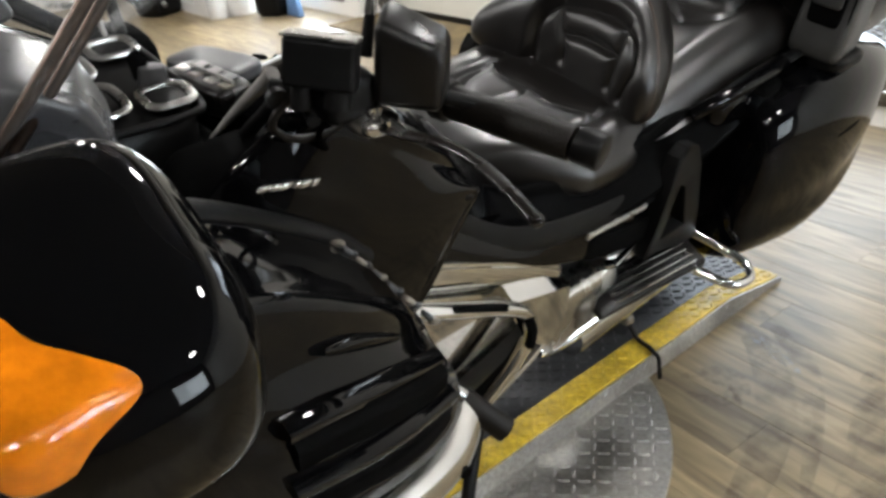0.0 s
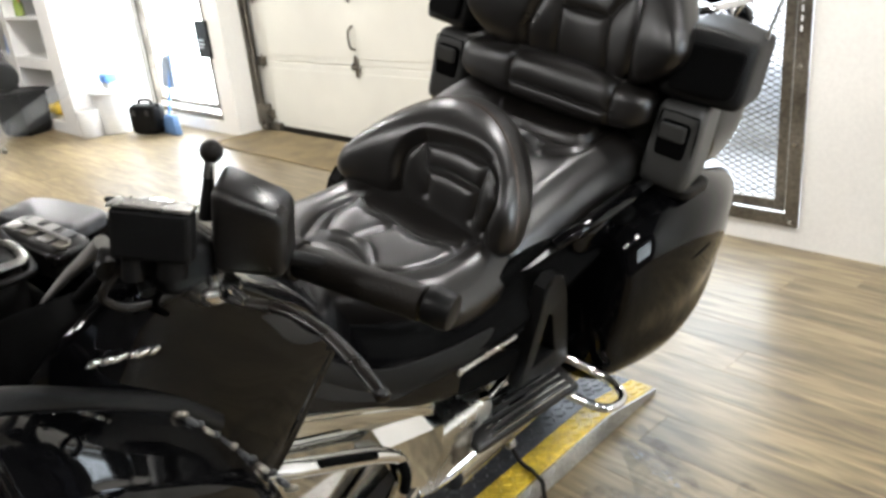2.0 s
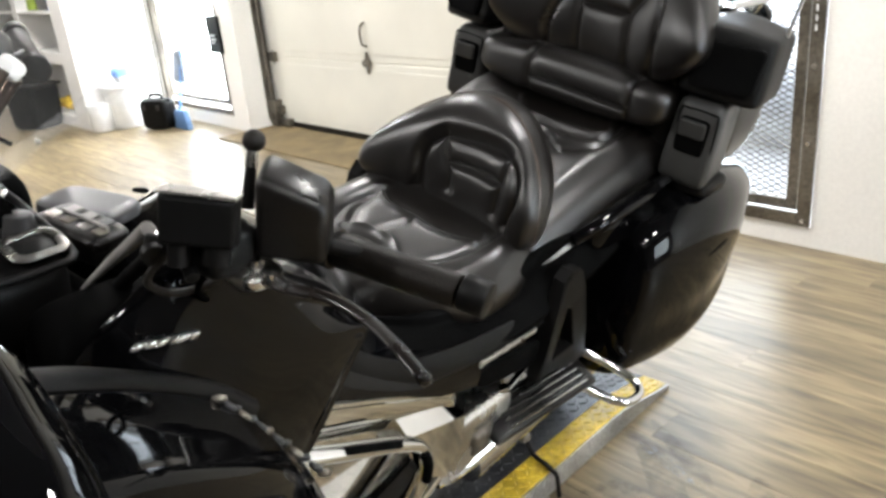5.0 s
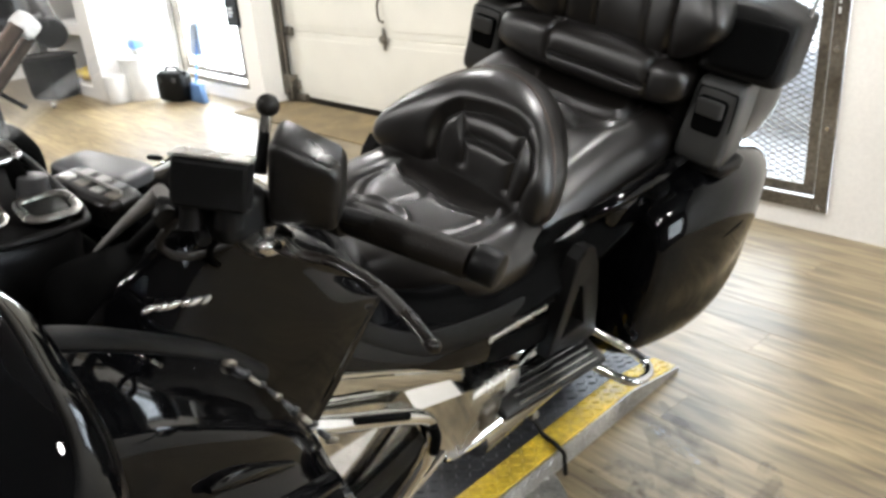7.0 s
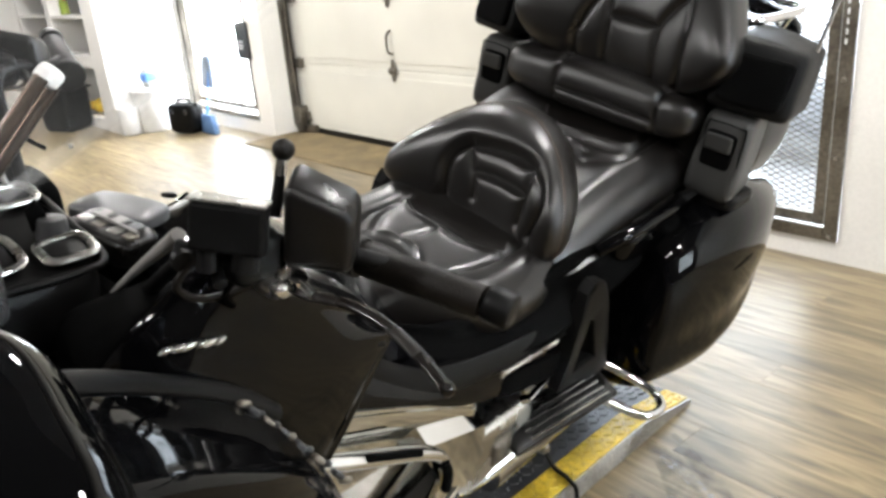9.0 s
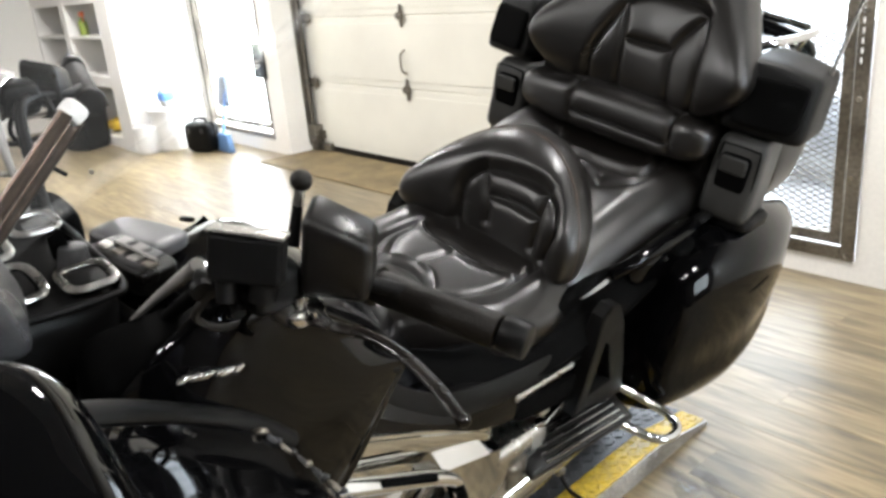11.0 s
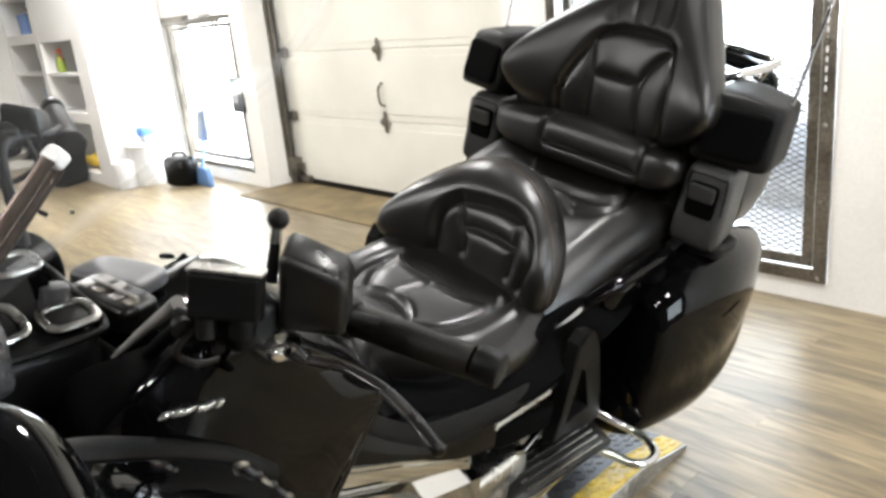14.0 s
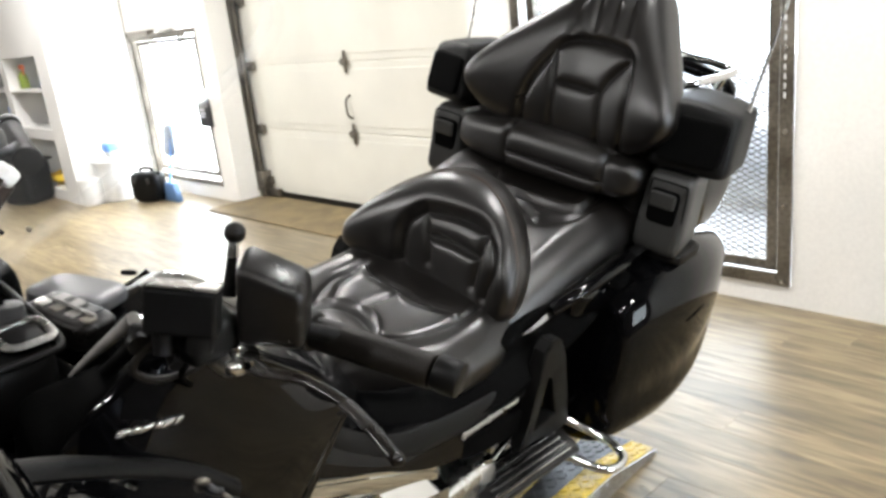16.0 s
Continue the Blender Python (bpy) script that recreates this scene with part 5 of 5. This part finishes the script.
sides("clamp_bolt", lambda s: rod((-1.100, s * 0.312, 1.030), (-1.106, s * 0.320, 1.033), 0.0055, n=12), CHROME, "bright bolt", tanks)
sides("clamp_bolt", lambda s: rod((-1.120, s * 0.296, 1.040), (-1.130, s * 0.288, 1.040), 0.0045, n=12), BRONZE, "", tanks)
sides("banjo_fitting", lambda s: join(rod((-1.100, s * 0.362, 1.022), (-1.100, s * 0.364, 1.034), 0.009, n=14, bevel=0.001), rod((-1.100, s * 0.366, 1.030), (-1.100, s * 0.388, 1.026), 0.005, n=10)), CHROME, "chrome fitting", tanks)


def housing(s):
    bm = box(-0.034, 0.034, -0.030, 0.030, -0.050, 0.040, 0.010, 4)
    for v in bm.verts:
        if v.co.z > 0:
            v.co.z -= 0.55 * max(0.0, v.co.x + 0.01) + 0.25 * max(0.0, -v.co.y)
            v.co.y *= 0.86
    bm.transform(pose(-1.062, s * 0.352, 1.087 if s < 0 else 1.05, 0, 0, s * 50))
    return finish(bm)


sides("switch_housing", housing, HOUSING, "worn black switch housing")
mount = part("ball_mount", rod((-1.082, -0.302, 1.068), (-1.067, -0.293, 1.120), 0.007, 0.005, 16), SATIN, bike, "black ball mount on a bright neck")
part("neck", rod((-1.071, -0.2955, 1.107), (-1.067, -0.293, 1.122), 0.0062, 0.0055, 14), ALU, mount)
part("ball", pillow((-1.064, -0.2915, 1.131), (0.0225, 0.0225, 0.0225), 2, 10), RUBBER, mount, "black rubber ball")

# chrome engine covers, guards, footboards, exhaust
def head_form(s):
    out = [(-1.06, 0.735), (-0.935, 0.700), (-0.80, 0.633), (-0.68, 0.568), (-0.655, 0.548), (-0.668, 0.505), (-0.79, 0.440), (-0.90, 0.395), (-1.06, 0.45)]
    bm = plate(out, 0.10, "y", 0.158, 0.007)
    for v in bm.verts:
        v.co.y = s * (v.co.y + 0.018 * math.cos((v.co.z - 0.57) * 9) - 0.02 * step(-0.9, -1.06, v.co.x))
    return finish(bm)


heads = sides("head_cover", head_form, CHROME, "large flat chrome cylinder head cover")
sides("cover_lip", lambda s: tube([(-0.945, s * 0.270, 0.706), (-0.80, s * 0.270, 0.635), (-0.68, s * 0.268, 0.570), (-0.652, s * 0.262, 0.546)], 0.006, 8, 6), CHROME, "chrome upper lip", heads)
guards = sides("engine_guard", lambda s: tube([(-1.05, s * 0.27, 0.675), (-0.95, s * 0.292, 0.638), (-0.82, s * 0.298, 0.574), (-0.768, s * 0.301, 0.530), (-0.758, s * 0.301, 0.470), (-0.795, s * 0.294, 0.40), (-0.87, s * 0.28, 0.31)], 0.0155, 14, 8, flat=0.8), CHROME, "bent chrome engine guard bar")
sides("guard_insert", lambda s: tube([(-0.935, s * 0.302, 0.640), (-0.88, s * 0.306, 0.614), (-0.83, s * 0.308, 0.588)], 0.0065, 10, 6), BLACK, "black rubber insert", guards)
sides("guard_insert", lambda s: tube([(-0.775, s * 0.312, 0.535), (-0.764, s * 0.314, 0.505), (-0.765, s * 0.314, 0.470)], 0.009, 10, 6), BLACK, "black rubber insert", guards)
sides("chrome_step", lambda s: loft([[(x, s * 0.25, z + 0.03), (x, s * y, z), (x, s * (y + 0.004), z - h), (x, s * 0.25, z - h)] for x, y, z, h in
                                     ((-0.80, 0.298, 0.572, 0.03), (-0.757, 0.300, 0.562, 0.10), (-0.70, 0.300, 0.546, 0.125), (-0.648, 0.290, 0.522, 0.06))], 1, 1), CHROME, "angular chrome side step")
sides("lower_guard", lambda s: tube([(-0.64, s * 0.262, 0.475), (-0.69, s * 0.275, 0.42), (-0.75, s * 0.272, 0.37), (-0.84, s * 0.262, 0.31)], 0.020, 12, 6, flat=0.6), CHROME, "chrome lower guard")
sides("case_cover", lambda s: pillow((-0.57, s * 0.235, 0.40), (0.20, 0.09, 0.16), 5, 10), ALU, "alloy engine case cover")
sides("heat_shield", lambda s: tube([(-0.66, s * 0.245, 0.345), (-0.60, s * 0.258, 0.350), (-0.53, s * 0.265, 0.365)], 0.026, 12, 6, flat=0.7), CHROME, "chrome heat shield")
boards = sides("footboard", lambda s: box(-0.135, 0.135, -0.042, 0.042, -0.010, 0.010, 0.008, m=pose(-0.425, s * 0.292, 0.432, s * -14, -7, s * 9)), HOUSING, "dark passenger footboard with bright ribs")
for k in range(5):
    sides("rib", lambda s: box(-0.095, 0.11, -0.034 + 0.015 * k, -0.027 + 0.015 * k, 0.0105, 0.0165, 0.002, m=pose(-0.425, s * 0.292, 0.432, s * -14, -7, s * 9)), CHROME, "", boards)
sides("board_frame", lambda s: tube([(-0.565, s * 0.265, 0.425), (-0.42, s * 0.245, 0.455), (-0.30, s * 0.232, 0.47), (-0.285, s * 0.28, 0.455)], 0.008, 10, 6), CHROME, "", boards)
sides("foot_rail", lambda s: tube([(-0.30, s * 0.240, 0.468), (-0.262, s * 0.262, 0.455), (-0.225, s * 0.33, 0.432), (-0.212, s * 0.39, 0.418), (-0.235, s * 0.42, 0.412), (-0.285, s * 0.412, 0.414), (-0.312, s * 0.36, 0.422), (-0.33, s * 0.29, 0.436), (-0.315, s * 0.258, 0.448)], 0.0095, 12, 6), CHROME, "chrome loop foot rail")
sides("board_bracket", lambda s: join(rod((-0.585, s * 0.22, 0.42), (-0.55, s * 0.285, 0.42), 0.018, n=14), rod((-0.56, s * 0.24, 0.44), (-0.53, s * 0.26, 0.475), 0.010, n=10), pillow((-0.575, s * 0.27, 0.405), (0.05, 0.04, 0.06), 4, 6)), STEEL, "dark bracket with bolts")
sides("bracket_bolt", lambda s: rod((-0.505, s * 0.26, 0.475), (-0.495, s * 0.272, 0.483), 0.010, n=12), CHROME, "bright bolt")
mufflers = sides("muffler", lambda s: tube([(-0.50, s * 0.20, 0.235), (-0.30, s * 0.185, 0.225), (-0.1, s * 0.175, 0.225), (0.10, s * 0.17, 0.235)], 0.043, 20, 6), CHROME, "chrome muffler")
sides("tip", lambda s: rod((0.10, s * 0.17, 0.235), (0.15, s * 0.169, 0.237), 0.045, 0.040, 20, 0.004), BLACK, "", mufflers)
peg_arm = sides("highway_peg", lambda s: rod((-1.0, s * 0.335, 0.575), (-0.955, s * 0.40, 0.525), 0.013, n=14), CHROME, "chrome peg arm with black rubber")
sides("peg_rubber", lambda s: rod((-0.975, s * 0.372, 0.545), (-0.940, s * 0.435, 0.502), 0.017, 0.019, 20, 0.005), RUBBER, "black rubber peg", peg_arm)
stand = part("side_stand", tube([(-0.68, -0.16, 0.24), (-0.78, -0.23, 0.13), (-0.86, -0.30, 0.035)], 0.014, 12, 6), SATIN, bike, "black side stand")
part("foot", pillow((-0.865, -0.308, 0.028), (0.08, 0.055, 0.014), 4, 6, turn=(-14, 0, 0)), SATIN, stand)
part("brass_nut", join(pillow((-0.53, -0.292, 0.40), (0.022, 0.02, 0.02), 5, 5)), material("brass", (0.5, 0.36, 0.12), 0.3, metal=1.0, grain=0.2, grain_size=60), bike, "small brass fitting")

# ---- loose things by the back wall ----
broom = thing("broom", "blue plastic broom leaning by the glazed opening", "broom", pose(-6.33, 3.15, 0))
part("head", join(plate([(-0.13, 0.0), (0.13, 0.0), (0.09, 0.16), (-0.07, 0.16)], 0.05, "y", -0.02, 0.006)), LBLUE, broom, "pale blue bristle head")
part("handle", rod((0.0, 0.0, 0.15), (-0.02, 0.21, 1.02), 0.011, n=12), BLUE, broom, "blue handle")
part("dustpan", pillow((-0.07, 0.10, 0.50), (0.17, 0.05, 0.26), 5, 8, lambda x, y, z: (x * (1 - 0.2 * z), y + 0.6 * z, z)), PAN, broom, "pale grey blue dustpan clipped to the handle")
case = thing("tool_case", "black moulded plastic tool case standing on the floor", "case", pose(-6.56, 3.06, 0, 0, 0, 20))
part("shell", pillow((0, 0, 0.13), (0.30, 0.16, 0.25), 6, 10), SATIN, case)
part("handle", tube([(-0.07, 0, 0.245), (-0.06, 0, 0.285), (0.06, 0, 0.285), (0.07, 0, 0.245)], 0.012), SATIN, case)
part("seam", box(-0.152, 0.152, -0.004, 0.004, 0.01, 0.257, 0.002), BLACK, case)
for x in (-0.08, 0.08):
    part("latch", box(x - 0.02, x + 0.02, -0.084, -0.074, 0.17, 0.215, 0.003), GREYP, case)
bucket = thing("bucket", "white plastic bucket with a rim, holding a blue-capped jug", "bucket", pose(-6.98, 2.95, 0))
part("wall", rod((0, 0, 0.002), (0, 0, 0.38), 0.14, 0.17, 32, 0.01), WHITE, bucket)
part("rim", tube([(0.172 * math.cos(a), 0.172 * math.sin(a), 0.36) for a in [radians(30 * k) for k in range(12)]], 0.012, 8, 4, True), WHITE, bucket)
jug = thing("jug", "white plastic jug with a bright blue label on the bucket", "jug", pose(-6.95, 2.97, 0.381))
part("body", pillow((0, 0, 0.09), (0.16, 0.14, 0.18), 5, 8), WHITE, jug)
part("label", pillow((0.03, -0.03, 0.10), (0.14, 0.13, 0.08), 6, 6), BLUE, jug, "bright blue label")
part("cap", rod((0, 0, 0.18), (0, 0, 0.23), 0.025), WHITE, jug)
pail = thing("small_pail", "small white pail on the floor", "pail", pose(-7.02, 2.74, 0))
part("wall", rod((0, 0, 0.002), (0, 0, 0.24), 0.10, 0.11, 28, 0.01), WHITE, pail)
shelf = thing("bookcase", "tall white laminate shelf unit with open compartments", "shelf", pose(-7.13, 2.66, 0))
for x0, x1 in ((-0.32, 0.0), (-1.42, -1.27), (-2.46, -2.40)):
    part("upright", box(x0, x1, 0, 0.71, 0, 2.6, 0.004), LACQ, shelf)
for x0, x1 in ((-1.268, -0.322), (-2.398, -1.422)):
    for z0, z1 in ((0.0, 0.10), (0.56, 0.66), (0.995, 1.02), (1.31, 1.41 if x0 < -2 else 2.6), (1.75, 1.78), (2.2, 2.6)):
        if x0 < -2 or z1 < 1.5 or z0 == 1.31:
            part("shelf_board", box(x0, x1, 0.004, 0.69, z0, z1, 0.003), LACQ, shelf)
    part("back_panel", box(x0, x1, 0.69, 0.705, 0.0, 2.6), LACQ, shelf)

spray = thing("spray_bottle", "spray bottle of green cleaner with orange trigger", "bottle", pose(-8.22, 2.76, 1.021))
part("body", rod((0, 0, 0), (0, 0, 0.13), 0.045, 0.042, 20, 0.008), GREEN, spray, "green liquid in a clear body")
part("neck", rod((0, 0, 0.13), (0, 0, 0.17), 0.035, 0.016, 16), GREEN, spray)
part("trigger", join(pillow((0.01, 0, 0.20), (0.09, 0.04, 0.05), 4, 6), rod((0.03, 0, 0.19), (0.045, 0, 0.13), 0.008, n=8)), ORANGE, spray, "orange trigger head")


def bottle(x, y, z, r, h, mat, label):
    b = thing("bottle", label, "bottle", pose(x, y, z), group="bottles on the shelf")
    part("body", rod((0, 0, 0), (0, 0, h * 0.7), r, r * 0.95, 18, 0.006), mat, b)
    part("shoulder", rod((0, 0, h * 0.7), (0, 0, h * 0.82), r * 0.95, r * 0.4, 18), mat, b)
    part("cap", rod((0, 0, h * 0.82), (0, 0, h), r * 0.42, n=14, bevel=0.003), SATIN, b)


for x, y, z, r, h, mat, label in ((-7.62, 2.80, 1.021, 0.045, 0.20, GREYP, "dark grey bottle on the white shelf"), (-7.74, 2.85, 1.021, 0.04, 0.24, STEEL, "brown grey can on the white shelf"),
                                  (-7.86, 2.82, 1.021, 0.035, 0.17, BLUE, "small blue bottle on the white shelf"), (-7.64, 2.78, 0.661, 0.06, 0.22, GREYP, "dark grey bottle on the lower shelf"),
                                  (-7.80, 2.84, 0.661, 0.05, 0.26, SATIN, "black bottle on the lower shelf"), (-8.9, 2.8, 0.661, 0.06, 0.25, BLUE, "blue bottle on the lower shelf"),
                                  (-9.1, 2.85, 1.021, 0.05, 0.22, SATIN, "black bottle on the upper shelf")):
    bottle(x, y, z, r, h, mat, label)
cloth = thing("yellow_cloth", "crumpled yellow cloth in the low compartment", "cloth", pose(-7.92, 2.80, 0.10))
part("folds", pillow((0, 0, 0.07), (0.30, 0.20, 0.14), 2.4, 16, lambda x, y, z: (x, y, z * (0.75 + 0.3 * math.sin(5 * x + 2) * math.cos(4 * y)))), YCLOTH, cloth)
bag = thing("black_bag", "slumped black bag in the low compartment", "bag", pose(-7.70, 2.95, 0.10))
part("body", pillow((0, 0, 0.16), (0.36, 0.26, 0.32), 3, 12, lambda x, y, z: (x * (1 - 0.25 * z), y, z + 0.1 * math.sin(4 * x))), SATIN, bag)
crate = thing("black_crate", "black plastic crate standing before the shelf unit", "crate", pose(-7.88, 2.46, 0, 0, 0, 25))
part("body", pillow((0, 0, 0.20), (0.38, 0.34, 0.40), 8, 8, lambda x, y, z: (x * (0.94 + 0.06 * z), y * (0.94 + 0.06 * z), z)), SATIN, crate)
part("rim", tube([(-0.19, -0.17, 0.39), (0.19, -0.17, 0.39), (0.19, 0.17, 0.39), (-0.19, 0.17, 0.39)], 0.012, 8, 3, True), SATIN, crate)
for x, z, w, h, mat, label in ((-8.75, 1.41, 0.36, 0.26, GREYP, "grey storage box on the upper shelf"), (-9.15, 1.41, 0.30, 0.20, BLUE, "blue storage box on the upper shelf"), 
                               (-8.95, 0.10, 0.5, 0.36, SATIN, "black storage box on the bottom shelf"), (-8.75, 1.021, 0.22, 0.2, STEEL, "brown storage box on the shelf")):
    sb = thing("storage_box", label, "box", pose(x, 2.90, z + 0.001), group="storage boxes")
    part("body", box(-w / 2, w / 2, -0.15, 0.15, 0, h * 0.82, 0.006), mat, sb)
    part("lid", box(-w / 2 - 0.008, w / 2 + 0.008, -0.158, 0.158, h * 0.82 + 0.001, h, 0.006), mat, sb)

# black strap over the edge of the ramp
strap = thing("tie_strap", "black strap with hook lying over the yellow ramp edge", "strap", pose(0, 0, 0))
part("webbing", tube([(-1.06, 1.56, 0.10), (-1.02, 1.55, 0.068), (-0.975, 1.545, 0.064), (-0.947, 1.535, 0.064), (-0.930, 1.53, 0.060), (-0.926, 1.528, 0.03), (-0.922, 1.526, 0.006)], 0.006, 8, 6), RUBBER, strap)
part("hook", join(rod((-1.06, 1.56, 0.10), (-1.09, 1.535, 0.125), 0.010, n=12), pillow((-1.06, 1.56, 0.10), (0.03, 0.03, 0.03), 3, 6)), STEEL, strap)

# tyre scuffs on the floor
def scuff(name, points, width, mat, label):
    line = smooth_line(points, 12)
    bm = bmesh.new()
    rows = []
    for i, p in enumerate(line):
        d = (line[min(i + 1, len(line) - 1)] - line[max(i - 1, 0)]).normalized()
        n = Vector((-d.y, d.x, 0)) * width / 2 * math.sin(math.pi * (i + 0.5) / len(line)) ** 0.5
        rows.append((bm.verts.new(p + n), bm.verts.new(p - n)))
    for a, b in zip(rows, rows[1:]):
        bm.faces.new((a[0], a[1], b[1], b[0]))
    return tagged(part(name, finish(bm), mat, None), label, "scuff mark", kind="structure")


Z = 0.0012
SCUFF, PALE = worn_film("tyre_scuff", (0.05, 0.043, 0.036), 0.30), worn_film("pale_scuff", (0.55, 0.55, 0.54), 0.45)
for pts, w in (([(-0.97, 1.88), (-0.83, 1.80), (-0.68, 1.64), (-0.57, 1.40), (-0.50, 1.1)], 0.09), ([(-0.94, 1.95), (-0.82, 1.88), (-0.70, 1.80), (-0.58, 1.63), (-0.48, 1.44)], 0.05),
               ([(-0.90, 1.56), (-0.84, 1.66), (-0.77, 1.63), (-0.78, 1.56), (-0.85, 1.53)], 0.05), ([(-0.85, 1.60), (-0.79, 1.62), (-0.73, 1.58)], 0.02), ([(-0.72, 1.2), (-0.55, 1.0), (-0.45, 0.7)], 0.12), ([(-0.60, 1.9), (-0.4, 1.5), (-0.35, 1.1)], 0.10)):
    scuff("tyre_mark", [(x, y, Z) for x, y in pts], w, SCUFF, "dark curved tyre scuff on the planks")
    Z += 0.0003
scuff("pale_mark", [(-0.90, 1.84, Z), (-0.80, 1.81, Z), (-0.71, 1.775, Z)], 0.035, PALE, "pale wedge shaped scuff on the planks")

# ---- floor planks ----
PL, PW = 1.22, 0.152
me = bpy.data.meshes.new("plank")
bm = box(0.0003, PL - 0.0003, 0.0003, PW - 0.0003, -0.003, 0.0, 0.0005, 1)
bm.to_mesh(me)
bm.free()
me.materials.append(PLANK)
rest = bmesh.new()
floor = bpy.data.objects["floor"]
y, count = -4.5, 0
while y < WY + 0.24:
    x = -9.6 - random.random() * PL
    while x < 3.2:
        if -4.9 < x < 1.3 and -0.1 < y < 3.4 and count < 300:
            ob = new("plank", me)
            ob.parent, ob.location = floor, (x, y, 0)
            count += 1
        else:
            bb = box(max(x, -9.6) + 0.0004, min(x + PL, 3.2) - 0.0004, y + 0.0004, min(y + PW, WY + 0.25) - 0.0004, -0.003, 0.0)
            bb.to_mesh(tmp := bpy.data.meshes.new("tmp"))
            rest.from_mesh(tmp)
            bpy.data.meshes.remove(tmp)
            bb.free()
        x += PL
    y += PW
tagged(part("planks", rest, PLANK, floor), "far wood-look vinyl planks", kind="stuff")
